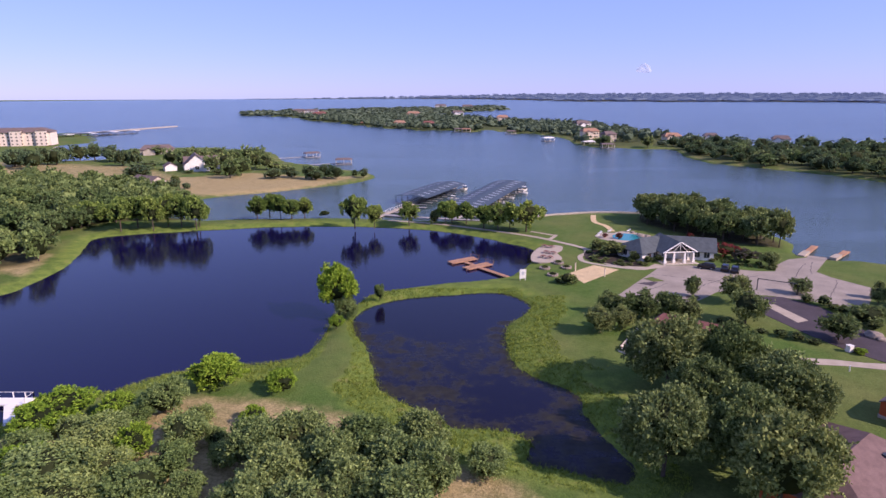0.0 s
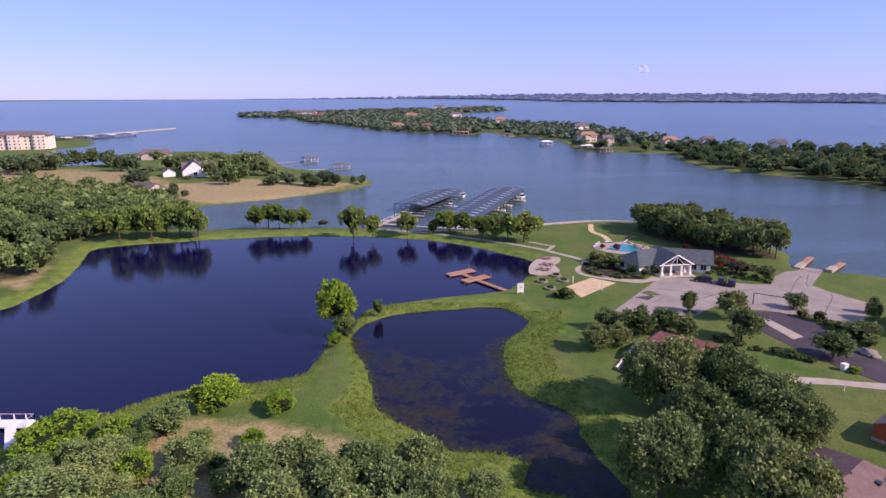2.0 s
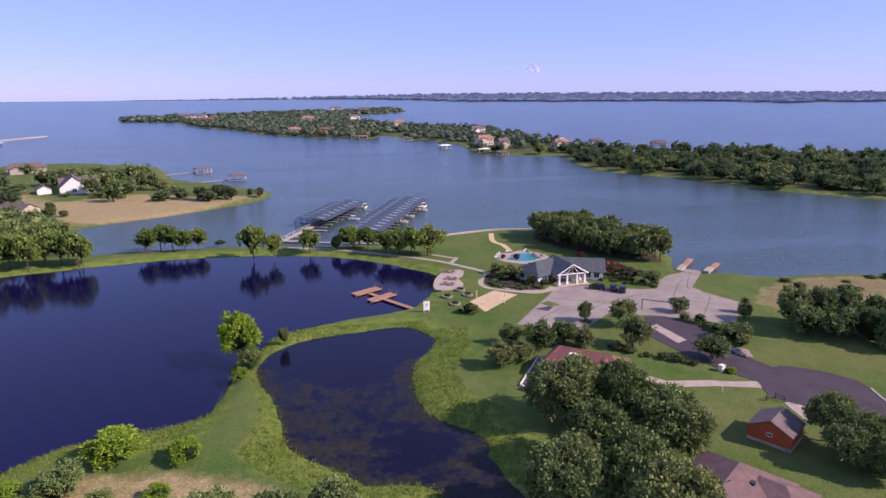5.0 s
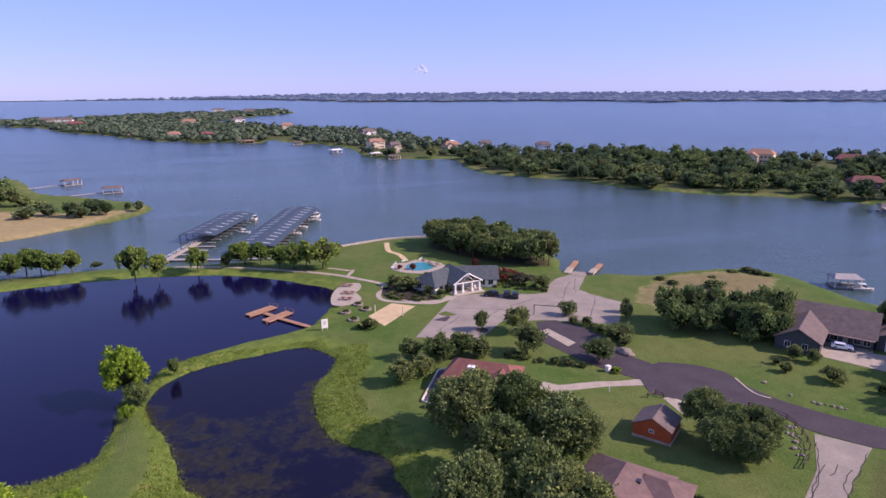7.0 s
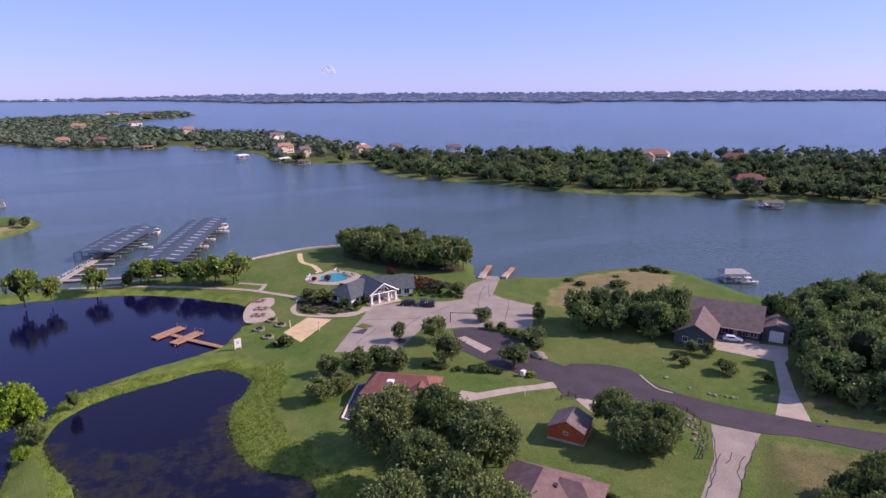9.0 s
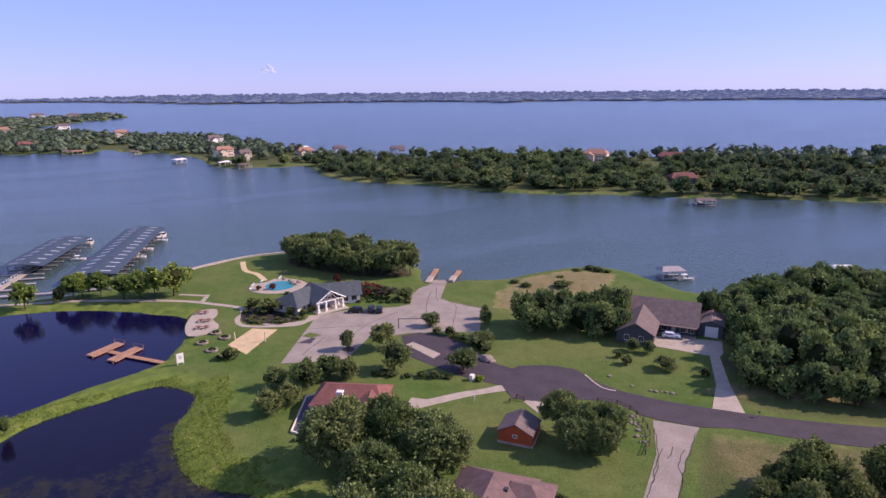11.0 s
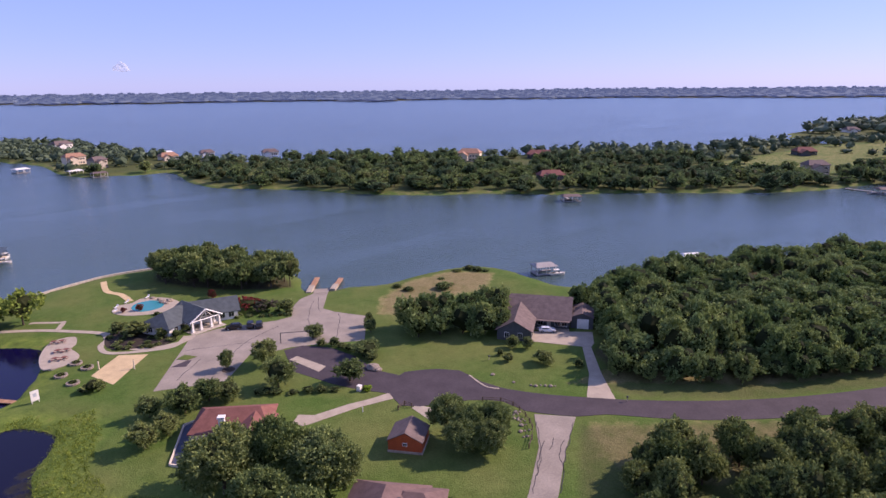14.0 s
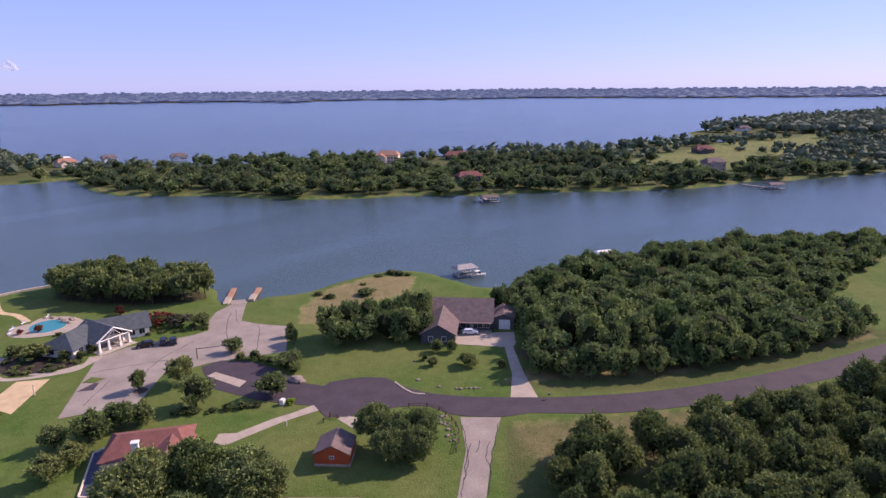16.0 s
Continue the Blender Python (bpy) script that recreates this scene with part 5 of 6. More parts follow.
for line in ([(-142, 455), (-104, 478)], [(-100, 420), (-74, 431)], [(467, 112), (463, 94)], [(455, 97), (463, 92)], [(318, 226), (312, 218)]):
    t = thing("pier", "narrow grey timber pier", "pier", Matrix(), "piers")
    obj("deck", band(line, 0.9, 0.4, 0.65), M_GREYWOOD, t)
    for (x, y) in line:
        obj("pile", boxes((x - 0.15, x + 0.15, y - 0.15, y + 0.15, -1.5, 0.9)), M_GREYWOOD, t)

# ---- ramp ----
ramp_ob = bmesh.new()
rv = [ramp_ob.verts.new(p) for p in ((105.0, 174.4, LEVEL + 0.024), (109.2, 171.8, LEVEL + 0.024), (118, 182.5, -0.9), (112.5, 186.5, -0.9))]
ramp_ob.faces.new(rv)
paved("pavement_ramp", ramp_ob, M_CONCRETE, "concrete boat ramp running into the lake", "boat ramp")
for a, b in (((104.4, 176.5), (116.5, 190.2)), ((112.1, 173.7), (122.4, 183.6))):
    t = thing("ramp_dock", "narrow timber courtesy dock beside the boat ramp", "dock", Matrix(), "ramp docks")
    mid = (a[0] + (b[0] - a[0]) * 0.4, a[1] + (b[1] - a[1]) * 0.4)
    obj("approach", band([a, mid], 0.9, 0.3, LEVEL + 0.1), M_PATH, t)
    obj("deck", band([mid, b], 0.9, 0.3, 0.75), M_TIMBER, t)

# ---- fishing dock on the pond ----
fd = thing("fishing_dock", "weathered orange brown timber fishing dock on the pond", "dock", Matrix())
obj("gangway", band([(17.0, 158.5), (9.8, 168.2)], 0.7, 0.35, 0.6), M_TIMBER, fd)
obj("platform", band([(6.2, 166.8), (13.2, 172.0)], 1.5, 0.35, 0.62), M_TIMBER, fd)
obj("link", band([(9.3, 169.2), (6.5, 173.5)], 0.7, 0.35, 0.6), M_TIMBER, fd)
obj("platform", band([(2.0, 173.2), (9.4, 178.2)], 1.5, 0.35, 0.62), M_TIMBER, fd)

# ---- far buildings ----
def far_house(x, y, yaw, L, W, storeys, style):
    wall, roof, label = ((M_CREAM, M_TILE, "cream stucco lakeside house with a clay tile roof"), (M_STONE, M_BROWNROOF, "stone lakeside house with a brown shingle roof among trees"),
                         (M_DARKWALL, M_REDROOF, "dark lakeside house with red brown gabled roofs"), (M_WHITE, M_BROWNROOF, "white lakeside house with a brown roof among trees"))[style]
    h = thing("lakeside_house", label, "house", at(x, y, yaw), "lakeside houses")
    H = 3.4 * storeys + 0.6
    block(h, "", L, W, H, W * 0.26, Matrix(), wall, roof, hip=W * 0.3, over=0.7)
    block(h, "", W * 0.9, W * 0.7, H * 0.8, W * 0.2, pose(-L * 0.22, -W * 0.55, 0, 0, 0, 90), wall, roof, over=0.6)
    for s in range(storeys):
        for k in range(4):
            window(h, pose(L * (-0.05 + 0.14 * k), -W / 2, 0.9 + 3.2 * s, 0, 0, 180), 1.6, 1.5)
    return h


for row in FAR_HOUSES:
    far_house(*row)

hotel = thing("lakeside_hotel", "four storey cream hotel with brown shingle roofs", "hotel", at(-404, 589, 13))
block(hotel, "", 78, 18, 12.5, 3.5, Matrix(), M_HOTEL, M_BROWNROOF, hip=8, over=0.9)
for k in (-32, -11, 11, 32):
    block(hotel, "", 8, 9, 14.0, 2.4, pose(k, -8, 0, 0, 0, 90), M_HOTEL, M_BROWNROOF, hip=2.0, over=0.6)
for s in range(4):
    for k in range(19):
        x = -36 + k * 4
        tower = min(abs(x - t) for t in (-32, -11, 11, 32)) < 5.2
        window(hotel, pose(x, -12.0 if tower else -9.0, 1.2 + 3.1 * s, 0, 0, 180), 1.2, 1.2, M_STONE)
white = thing("white_gabled_house", "white gabled house with a grey brown roof in a dry field", "house", at(-154, 392, -66) @ Matrix.Scale(1.3, 4))
block(white, "", 14, 11, 3.2, 4.6, Matrix(), M_WHITE, M_BROWNROOF, over=0.5)
block(white, "", 16, 9, 3.0, 3.0, pose(-6, 3, 0, 0, 0, 90), M_WHITE, M_BROWNROOF, over=0.5)
window(white, pose(7.0, 0, 1.0, 0, 0, -90), 1.6, 1.5)
barn = thing("white_outbuilding", "small white walled garage beside the gabled house", "garage", at(-170, 391, -60))
block(barn, "", 9, 7, 2.8, 2.0, Matrix(), M_WHITE, M_BROWNROOF, over=0.4)
block(thing("half_hidden_house", "grey roofed house half hidden by trees", "house", at(-152, 322, -30)), "", 16, 10, 3, 2.6, Matrix(), M_STONE, M_BROWNROOF, over=0.5)

# breakwater and open slips by the hotel
bw = paved("trim_breakwater", band([(-452, 745), (-425, 830), (-392, 935)], 4.0, -1.5, 1.0), M_STONE, "low stone breakwater reaching into the lake", "breakwater")
for k in range(2):
    fm = thing("open_marina_pier", "long marina pier with moored boats by the breakwater", "pier", pose(-418 + 14 * k, 712 + 20 * k, 0, 0, 0, 68 - 6 * k), "hotel piers")
    obj("deck", boxes((-60, 60, -1.2, 1.2, 0.3, 0.6)), M_GREYWOOD, fm)
    for i in range(13):
        obj("roof", boxes((-3.2, 3.2, -6, 6, 3.4, 3.7)), M_DARKMETAL if i % 3 else M_WHITE, fm, M=pose(-56 + i * 9.3, 0, 0))
        obj("post", boxes((-0.2, 0.2, -5.6, -5.2, -1, 3.4), (-0.2, 0.2, 5.2, 5.6, -1, 3.4)), M_DARKMETAL, fm, M=pose(-56 + i * 9.3, 0, 0))

# ---- vehicles ----
def car(x, y, yaw, paint, label, tall=1.0):
    c = thing("parked_car", label, "car", at(x, y, yaw, LEVEL + 0.03), "parked cars")
    bm = bmesh.new()
    side = [(-2.3, 0.35), (-2.32, 0.95), (-1.95, 1.0 * tall + 0.05), (-1.6, 1.5 * tall), (0.35, 1.55 * tall), (1.15, 1.0 * tall), (2.15, 0.92), (2.3, 0.6), (2.25, 0.32)]
    rows = [[bm.verts.new((px, s * (0.92 if pz < 1.2 else 0.76), pz)) for px, pz in side] for s in (-1, 1)]
    n = len(side)
    for i in range(n):
        bm.faces.new((rows[0][i], rows[0][(i + 1) % n], rows[1][(i + 1) % n], rows[1][i]))
    bm.faces.new(rows[0][::-1]), bm.faces.new(rows[1])
    bmesh.ops.bevel(bm, geom=list(bm.edges), offset=0.07, segments=1, affect='EDGES')
    bmesh.ops.recalc_face_normals(bm, faces=bm.faces)
    obj("body", bm, paint, c)
    obj("windshield", boxes((0.62, 0.70, -0.62, 0.62, 1.08 * tall, 1.42 * tall)), M_GLASS, c, M=pose(0.06, 0, 0.02))
    for s in (-1, 1):
        obj("side_glass", boxes((-1.5, 0.4, s * 0.87 - 0.04, s * 0.87 + 0.02, 1.08 * tall, 1.4 * tall)), M_GLASS, c)
    obj("rear_glass", boxes((-1.93, -1.85, -0.6, 0.6, 1.08 * tall, 1.38 * tall)), M_GLASS, c)
    for wx in (-1.4, 1.4):
        for wy in (-0.9, 0.9):
            w = obj("wheel", rods(((0, -0.12, 0), (0, 0.12, 0), 0.35, 0.35, 14)), M_TYRE, c, M=pose(wx, wy, 0.35))
            obj("rim", rods(((0, -0.13, 0), (0, 0.13, 0), 0.2, 0.2, 10)), M_SKYLIGHT, w)
    return c


for (x, y), yaw in zip([(71.3, 163), (75.7, 161.4), (77.5, 159.6)], (150, 60, 62)):
    car(x, y, yaw, M_CARBLACK, "black sport utility car parked by the clubhouse", 1.15)
car(133.2, 98.6, U + 8, M_CARWHITE, "white sedan parked by the porch of the brown house")

# ---- lawn furniture and signs ----
sign = thing("park_sign", "white notice board on two posts by the pond", "sign", at(20.3, 153.2, 10))
obj("panel", boxes((-0.85, 0.85, -0.08, 0.08, 0.5, 2.9)), M_WHITE, sign)
obj("text_bar", boxes((-0.35, 0.35, -0.1, -0.082, 1.5, 2.3)), M_SKYLIGHT, sign)
for s in (-1, 1):
    obj("post", boxes((s * 0.7 - 0.06, s * 0.7 + 0.06, -0.06, 0.06, -0.1, 0.5)), M_WHITE, sign)
VP = [(35.5, 161.7), (41.9, 155.8)]
for x, y in VP:
    p = thing("volleyball_post", "padded cream volleyball post at the sand court", "post", at(x, y, 0), "volleyball posts")
    obj("pole", rods(((0, 0, -0.1), (0, 0, 2.6), 0.06, 0.06, 8)), M_DARKMETAL, p)
    obj("padding", rods(((0, 0, 0.05), (0, 0, 2.2), 0.16, 0.16, 10)), M_CREAM, p)
bm = bmesh.new()
v = [bm.verts.new((rr * math.cos(a), rr * math.sin(a), z)) for z in (0, 0.45) for rr in (1.0, 1.5) for a in (0, 0.9 * math.tau / 14)]
for f in ((0, 1, 3, 2), (4, 6, 7, 5), (0, 4, 5, 1), (2, 3, 7, 6), (0, 2, 6, 4), (1, 5, 7, 3)):
    bm.faces.new([v[i] for i in f])
bmesh.ops.recalc_face_normals(bm, faces=bm.faces)
PLANTER_STONE = bpy.data.meshes.new("stone")
bm.to_mesh(PLANTER_STONE)
bm.free()
PLANTER_STONE.materials.append(M_ROCK)
for x, y in [(32.3, 169.3), (27.7, 164), (33.6, 164.5), (28.7, 157.5)]:
    r = thing("stone_planter", "round limestone planter ring with low plants", "planter", at(x, y, 0), "stone planters")
    for k in range(14):
        st = new("stone", PLANTER_STONE)
        st.parent, st.matrix_basis = r, pose(0, 0, 0, 0, 0, k * 360 / 14)
    c = new("plants", TREE_KINDS["bush"][3][0][0])
    c.parent, c.matrix_basis = r, Matrix.LocRotScale((0, 0, 0.1), None, (1.15, 1.15, 0.95))
for x, y in [(32.4, 187.5), (31.7, 180.1), (29.9, 174.8)]:
    for dx, dy in ((-0.9, 0.5), (0.9, -0.4)):
        t = thing("picnic_table", "dark round picnic table on the sandy terrace", "picnic table", at(x + dx, y + dy, 30, LEVEL + 0.03), "picnic tables")
        obj("tabletop", rods(((0, 0, 0.68), (0, 0, 0.75), 0.65, 0.65, 14)), M_REDROOF, t)
        obj("pedestal", rods(((0, 0, 0), (0, 0, 0.68), 0.09, 0.07, 8)), M_DARKMETAL, t)
        for k in range(4):
            a = k * math.pi / 2
            obj("seat", boxes((-0.35, 0.35, 0.85, 1.15, 0.40, 0.46)), M_REDROOF, t, M=pose(0, 0, 0, 0, 0, 90 * k))
            obj("seat_support", rods(((0, 0, 0.3), (-math.sin(a) * 1.0, math.cos(a) * 1.0, 0.42), 0.04, 0.04, 5)), M_DARKMETAL, t)
x, y = [(31.3, 149.5)][0]
plant("bush", x, y + 0.8, 3.0, 2.8), plant("bush", x - 1.8, y + 1.6, 1.6, 1.8)
paved("pavement_bed_walk", band(smooth_line([(43.6, 185.4), (42.7, 180.5), (40.2, 177.2), (39.7, 172), (42.4, 168.5), (48, 165.1), (53, 163), (56.1, 164), (59.6, 167.8)], 1.0), 0.75, 0.9, LEVEL + 0.034), M_PATH, "curved pale footpath round the clubhouse planting", "footpath")
paved("pavement_causeway_walk", band(smooth_line([(30.1, 210.3), (31.3, 209.8), (36.7, 204.9), (37.9, 204.8), (34.9, 198.9)], 2.0), 0.7, 0.9, LEVEL + 0.036), M_PATH, "short pale footpath spur", "footpath")
paved("ground_dirt_track", band(smooth_line([(58.5, 239.4), (56, 226.5), (58.3, 219.6), (58.3, 210)], 2.0), 1.0, 0.9, LEVEL + 0.02), M_SAND, "bare tan dirt track across the lawn", "track")
paved("trim_seawall", band(smooth_line([(31, 234.2)] + [(-93, 236.2), (-79, 238.9), (-61.6, 239.5), (-44.2, 240), (-31, 238.6), (-17.9, 236.1), (-5, 233.6), (14, 233.2), (28.7, 232.9), (38.4, 241.3), (59.7, 247.8), (75.1, 246.4)][9:] + [(88, 241.5)], 2), 0.45, -1.5, 0.95), M_STONE, "low pale stone seawall at the lawn's edge", "seawall")
paved("ground_lot_bed", slab([(51.5, 153.9), (54.1, 155.2), (55.9, 151.9), (53.3, 151.5)], 0.9, LEVEL + 0.12), M_GROUND, "small grass bed in the parking lot", "planting bed")
paved("pavement_lot_patch", slab([(48.6, 150.2), (53.3, 151.5), (54.1, 150.7), (51.5, 147.9)], 0.9, LEVEL + 0.03), M_ASPHALT, "dark patched bay in the parking lot", "parking bay")
paved("ground_tree_bed", slab([(58.3 + 1.6 * math.cos(k), 138.8 + 1.6 * math.sin(k)) for k in np.arange(0, 6.2, 0.5)], 0.9, LEVEL + 0.1), M_BARK, "mulch bed round a parking lot tree", "planting bed")
paved("pavement_apron", slab([(78.2, 93), (80.1, 93), (81.6, 88.9), (81.3, 86.8), (77.4, 85.1)], 0.9, LEVEL + 0.016), M_PATH, "pale concrete apron of the orange garage", "driveway")
paved("trim_kerb", band(smooth_line([(98.2, 95), (97, 90.6), (96.8, 87.6), (98.1, 85.4)], 1.0), 0.22, 0.9, LEVEL + 0.14), M_PATH, "pale concrete kerb of the turning circle", "kerb")
paved("pavement_patio", slab([(32.5, 108.1), (40, 120.1), (42.5, 120.8), (44.9, 120.2), (38.2, 109.3), (34.8, 104.7)], 0.9, LEVEL + 0.05), plain("slate_patio", (0.06, 0.065, 0.10), 0.5, 0.4, 0.15, 0.6), "dark slate patio beside the red roofed house", "patio")
PAT = [(32.5, 108.1), (40, 120.1), (42.5, 120.8), (44.9, 120.2), (38.2, 109.3), (34.8, 104.7)]
pw = thing("patio_fence", "low cream wall round the slate patio", "wall", Matrix())
for a, b in ((PAT[0], PAT[1]), (PAT[1], PAT[3]), (PAT[0], PAT[5])):
    obj("wall_run", band([a, b], 0.13, 0.9, LEVEL + 0.4), M_CREAM, pw)

paved("ground_planting_bed", slab(smooth_line([(44, 184), (41.5, 178.5), (41.5, 173), (45, 169.5), (53, 165.8), (57.2, 168.2), (56, 173), (53.5, 178), (49, 184)], 1.5, True), 0.9, LEVEL + 0.05), plain("dark_mulch", (0.05, 0.04, 0.03), 0.95, 0.1, 0.3, 1.5, bump=0.05), "dark mulched planting bed beside the clubhouse", "planting bed")
# cracks and joints in the old concrete
CR = [(88.2, 64.9), (84.8, 63.1), (81.3, 60.9), (78.2, 58.8), (0, 0), (90.2, 64.6), (86.6, 62.3), (0, 0), (91.3, 62.6), (86.3, 59.8), (82.8, 56.5)]
lines, run = [], []
for q in CR + [(0, 0)]:
    if q == (0, 0):
        lines.append(run)
        run = []
    else:
        run.append(q)
lines += [[(98.0, 65.0), (90.6, 61.2), (84.0, 57.2), (77.5, 53.0)], [(92.9, 70.6), (84.8, 63.4), (73.6, 56.2)], [(62, 146), (70, 152), (82, 156)], [(86, 146), (93, 158), (101, 168)], [(55, 158), (66, 153), (75, 147)], [(97, 158), (99.5, 163), (104, 170)], [(47, 142), (56, 150)], [(88, 136), (96, 146), (100, 152)]]
road_side = bpy.data.objects["pavement_side_road"]
M_CRACK = plain("crack_tar", (0.05, 0.045, 0.045), 0.8, 0.2)
rng = random.Random(5)
for ln in lines:
    pts = [(x + rng.uniform(-0.25, 0.25), y + rng.uniform(-0.25, 0.25)) for x, y in smooth_line(ln, 1.2)]
    obj("crack", band(pts, 0.07, LEVEL - 0.1, LEVEL + 0.032), M_CRACK, road_side)

# height bar at the lot's entrance
g = thing("height_bar_gate", "dark steel height bar over the lot entrance", "gate", Matrix())
ga, gb = (76.0, 144.6), (83.2, 140.0)
for p in (ga, gb):
    obj("post", rods(((*p, LEVEL), (*p, LEVEL + 2.9), 0.12, 0.12, 8)), M_DARKMETAL, g)
obj("bar", rods(((*ga, LEVEL + 2.8), (*gb, LEVEL + 2.8), 0.1, 0.1, 8)), M_DARKMETAL, g)

# hedges, bushes and rocks round the forecourt
for i, (x, y) in enumerate(smooth_line([(82.8, 135.3), (85.2, 132.8), (86.2, 127.3), (87.1, 123.5), (86.9, 118.3)], 2.1)):
    plant("bush", x, y, 2.0 + 0.5 * math.sin(i * 2.1), 1.9, "hedge bushes")
for i, (x, y) in enumerate(smooth_line([(57.8, 122.2), (60.7, 119.2), (63.3, 116.9), (66.2, 115), (68.4, 112.9), (70.8, 111.3)], 2.0)):
    plant("bush", x, y, 1.4 + 0.4 * math.sin(i * 1.7), 1.7, "hedge bushes")
for x, y in ((82, 166.5), (84, 165), (86.5, 163.6), (88.5, 161.8), (76, 171), (79.5, 169), (45, 170), (48, 168), (51.5, 167), (55, 168), (43, 174), (46, 178), (85, 169), (90, 164), (56, 186), (60, 191), (73, 190), (43, 171.5), (44.5, 175.5), (46.5, 172.5), (50, 170), (53.5, 170.5), (43.5, 181), (47.5, 182), (52, 173), (49.5, 166.5), (55.8, 166.8), (77.5, 172.2), (80.5, 171), (87.5, 167), (91.5, 166.5)):
    plant("bush", x, y, 1.0, 1.3, "garden bushes")
for x, y, h, r in [(156.7, 158.3, 1.5, 2.3), (162.7, 153.5, 2.2, 2.8), (146.2, 155.7, 1.2, 2), (164.2, 150.7, 1.5, 1.9), (130, 160.6, 1.2, 1.8)]:
    plant("bush", x, y, h, r, "shore bushes", z=0.7)


def rock(x, y, s, label="pale limestone boulder on the grass", z=LEVEL):
    bm = bmesh.new()
    bmesh.ops.create_icosphere(bm, subdivisions=2, radius=1.0)
    for v in bm.verts:
        v.co *= 1 + 0.35 * noise.noise(v.co * 1.3 + Vector((x, y, 0)))
        v.co.z *= 0.6
    o = obj("boulder", bm, M_ROCK, M=Matrix.LocRotScale((x, y, z + 0.2 * s), Euler((0, 0, x)), (s, s, s)))
    return tagged(o, label, "boulder", "boulders")


for (x, y), s in zip([(84.1, 114.1), (84.5, 112.7)], (1.6, 1.0)):
    rock(x, y, s, "large pale limestone boulder beside the drive")
for i, (x, y) in enumerate([(91.6, 75.7), (90.6, 73.7), (89.5, 71.8), (88.4, 70), (87.1, 68.4), (92.6, 76), (90.5, 72.9), (90.5, 74.6), (87.5, 70.4), (86.4, 68.7)] + [(104.6, 81.4), (105.1, 80.5), (106.2, 79.9), (106.8, 79), (107.5, 78), (108.2, 77.3), (102.9, 85.2), (102.4, 91.3)]):
    rock(x, y, 0.25 + 0.12 * (i % 3))
    if i < 10:
        rock(x + 0.8, y - 0.5, 0.2 + 0.08 * (i % 2))
for i, (x, y) in enumerate([(65.6, 204.5), (65.6, 201.4), (65.9, 199.2), (67.5, 201), (64.5, 207.6)]):
    rock(x, y, 0.8 + 0.3 * (i % 2), "tan boulder of the pool waterfall")
UB = [(74.9, 107.3), (76.1, 106.2), (69.7, 99), (54.9, 110)]
ub = thing("utility_box", "white metal utility box by the drive", "utility box", at(*UB[0], 20))
obj("cabinet", boxes((-0.5, 0.5, -0.45, 0.45, 0, 1.2)), M_WHITE, ub)
obj("lid", boxes((-0.56, 0.56, -0.5, 0.5, 1.2, 1.28)), M_WHITE, ub)
plant("lime", UB[1][0], UB[1][1], 1.2, 1.4)
mk = thing("marker_post", "short white marker post beside the drive", "post", at(*UB[2], 0))
obj("shaft", rods(((0, 0, -0.1), (0, 0, 1.1), 0.09, 0.09, 8)), M_WHITE, mk)
for x, y in ((107.9, 97.5), (113.6, 62.0)):
    m = thing("letter_box", "small letter box on a post by the road", "letter box", at(x, y, 20), "letter boxes")
    obj("post", boxes((-0.05, 0.05, -0.05, 0.05, -0.1, 1.0)), M_GREYWOOD, m)
    obj("box", boxes((-0.14, 0.14, -0.25, 0.25, 1.0, 1.25)), M_DARKMETAL, m)


def rail_fence(pts, label):
    f = thing("rail_fence", label, "fence", Matrix(), "rail fences")
    line = smooth_line(pts, 2.2)
    for x, y in line:
        obj("post", boxes((x - 0.09, x + 0.09, y - 0.09, y + 0.09, LEVEL - 0.2, LEVEL + 1.1)), M_BARK, f)
    for a, b in zip(line, line[1:]):
        for z in (0.5, 0.95):
            obj("rail", rods(((*a, LEVEL + z), (*b, LEVEL + z), 0.06, 0.06, 5)), M_BARK, f)


rail_fence([(91.3, 84.3), (93.8, 81.2), (94.4, 78.2), (92.7, 73.4), (89.9, 69.3), (86.9, 67), (84.1, 65.5)], "dark split rail fence along the side road")
rail_fence([(75.5, 94.2), (77.9, 94.9), (78.4, 93.1)], "short split rail fence by the garage apron")


def deck_rail(parent, pts, z, mat, h=1.0):
    line = smooth_line(pts, 1.8)
    for x, y in line:
        obj("rail_post", boxes((x - 0.06, x + 0.06, y - 0.06, y + 0.06, z, z + h)), mat, parent)
    for a, b in zip(line, line[1:]):
        obj("rail", rods(((*a, z + h), (*b, z + h), 0.04, 0.04, 4)), mat, parent)


deck_rail(fd, [(8.2, 179.4), (10.4, 176.8)], 0.6, M_TIMBER)
deck_rail(fd, [(12.2, 173.2), (14.2, 170.9)], 0.6, M_TIMBER)
deck_rail(gang, [(-27, 240.5), (-17, 264.5), (-10, 281.5)], 0.6, M_WHITE)
for x, y in ((2.5, 172), (9.0, 179), (6.5, 165.5), (12.8, 172.8), (12.5, 164.5), (8.0, 171.5), (15.2, 160.8)):
    obj("pile", rods(((x, y, -1.5), (x, y, 0.75), 0.13, 0.13, 7)), M_TIMBER, fd)
wd = thing("white_pier", "white railed timber pier at the pond's edge", "pier", Matrix())
obj("deck", band([(-57.5, 73), (-68.3, 89.4)], 0.75, 0.5, 0.75), M_WHITE, wd)
obj("platform", band([(-82, 90.5), (-65.7, 90.5)], 1.15, 0.5, 0.76), M_WHITE, wd)
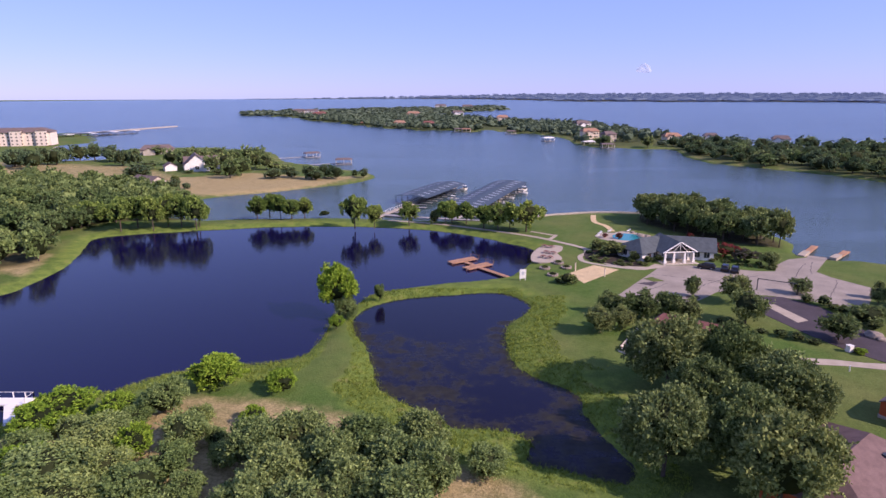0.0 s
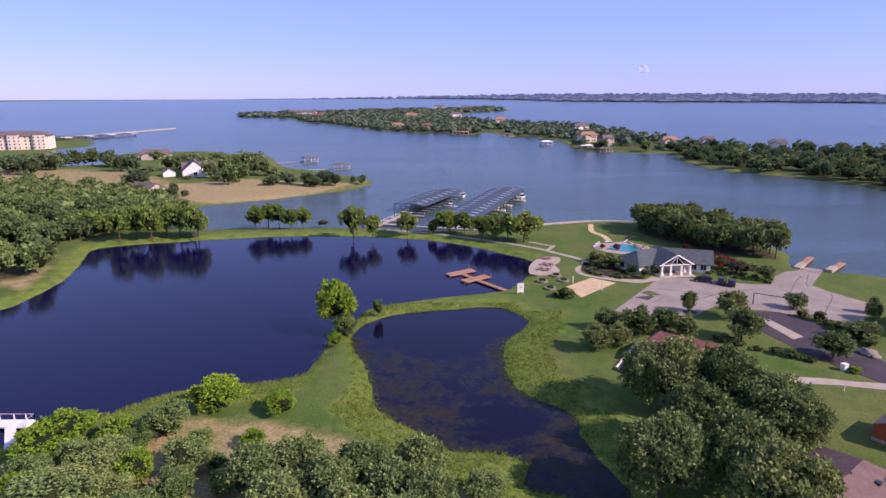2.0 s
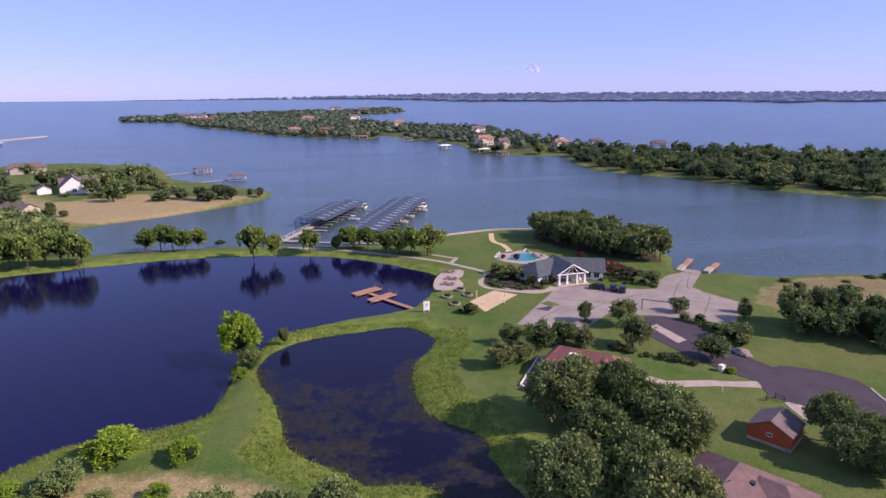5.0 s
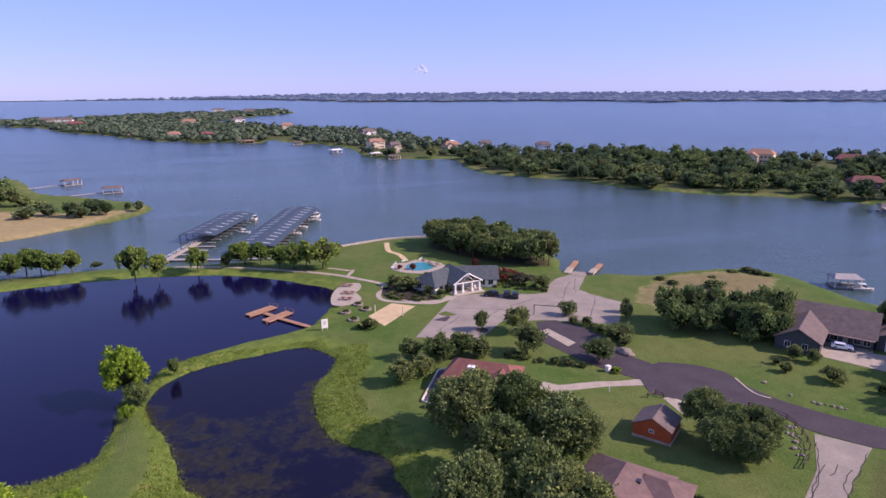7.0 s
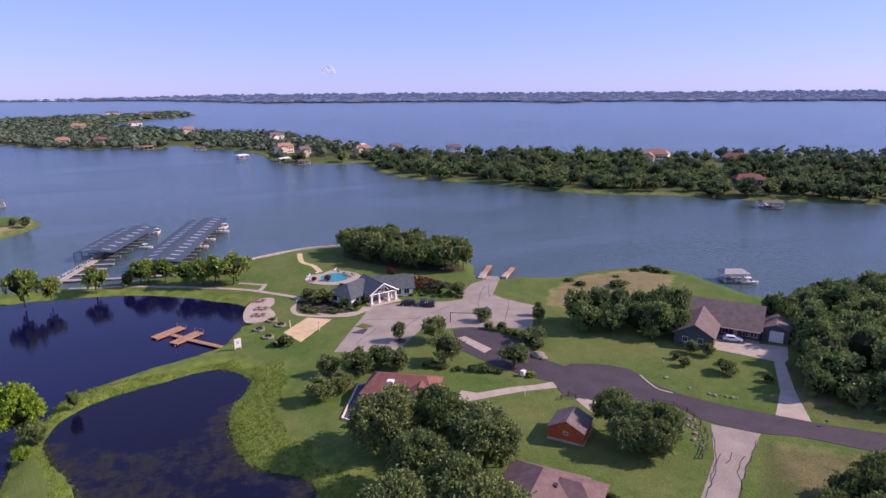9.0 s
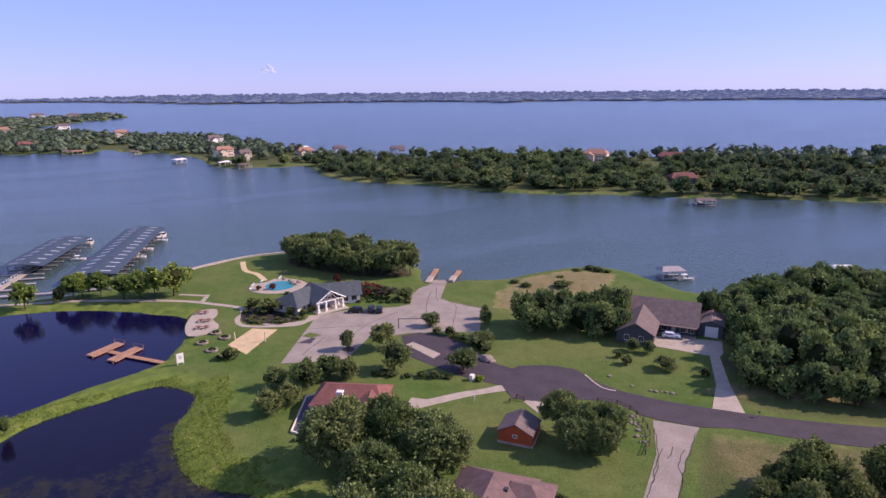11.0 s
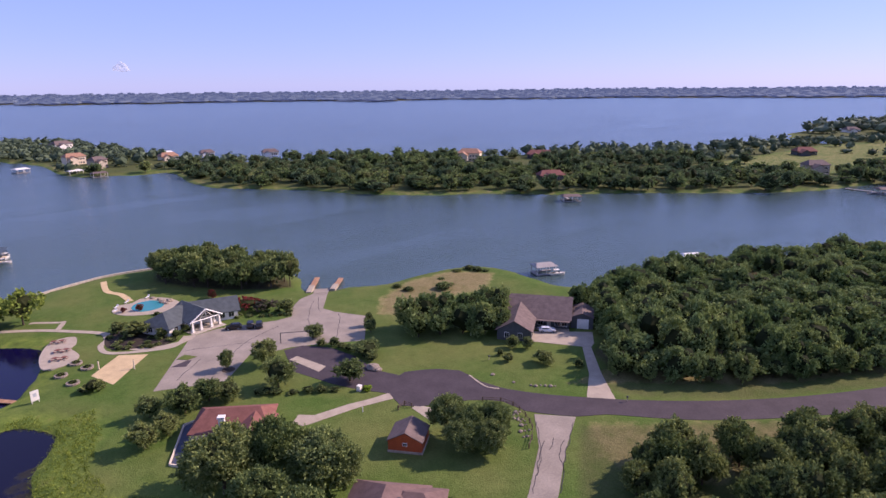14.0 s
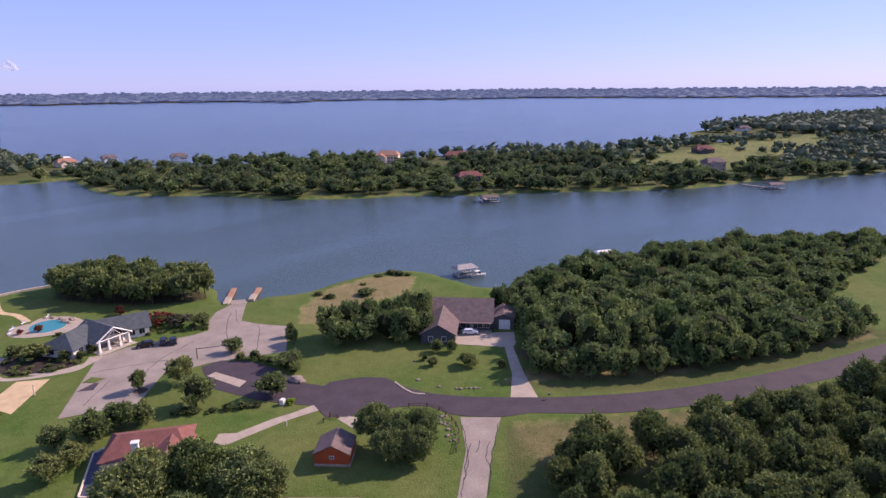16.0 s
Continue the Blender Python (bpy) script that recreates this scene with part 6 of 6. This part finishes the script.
deck_rail(wd, [(-82, 91.6), (-65.8, 91.6)], 0.76, M_WHITE), deck_rail(wd, [(-65.8, 91.6), (-65.8, 89.4)], 0.76, M_WHITE)
for x, y in ((-58.5, 74.5), (-63, 81.3), (-66.5, 90.5), (-74, 90.5)):
    obj("pile", rods(((x, y, -1.5), (x, y, 0.55), 0.14, 0.14, 7)), M_WHITE, wd)

# pool furniture
for x, y in ((51.5, 203), (53, 206.5), (57, 209.3), (63.5, 209.5)):
    u = thing("sun_lounger", "white sun lounger on the pool deck", "sun lounger", at(x, y, 40, LEVEL + 0.04), "sun loungers")
    obj("seat", boxes((-0.95, 0.5, -0.32, 0.32, 0.28, 0.36)), M_WHITE, u)
    obj("backrest", boxes((0, 0.7, -0.32, 0.32, 0, 0.07)), M_WHITE, u, M=pose(0.5, 0, 0.3, 0, -45, 0))
    for lx in (-0.8, 0.4):
        for ly in (-0.28, 0.28):
            obj("leg", boxes((lx - 0.03, lx + 0.03, ly - 0.03, ly + 0.03, 0, 0.28)), M_WHITE, u)

# one small cumulus low over the horizon
bm = bmesh.new()
bmesh.ops.create_icosphere(bm, subdivisions=5, radius=1.0)
for v in bm.verts:
    k = 1 + 0.4 * noise.noise(v.co * 1.3) + 0.06 * noise.noise(v.co * 4.0)
    v.co = Vector((v.co.x * 50 * k, v.co.y * 30 * k, max(v.co.z, -0.25) * 40 * k * (1.2 - abs(v.co.x) * 0.6)))
mc, nn, ll, bb = material("cloud_vapour", 1.0, 0.0)
bb.inputs["Base Color"].default_value = (0.9, 0.86, 0.86, 1)
tr, mx = nn.new("ShaderNodeBsdfTransparent"), nn.new("ShaderNodeMixShader")
mx.inputs[0].default_value = 0.78
ll.new(bb.outputs[0], mx.inputs[1]), ll.new(tr.outputs[0], mx.inputs[2]), ll.new(mx.outputs[0], nn["Material Output"].inputs[0])
tagged(obj("cloud", bm, mc, M=pose(1376, 4415, 180, 0, 0, -19), smooth=True), "small pale pink cumulus cloud over the lake", "cloud", kind="structure")
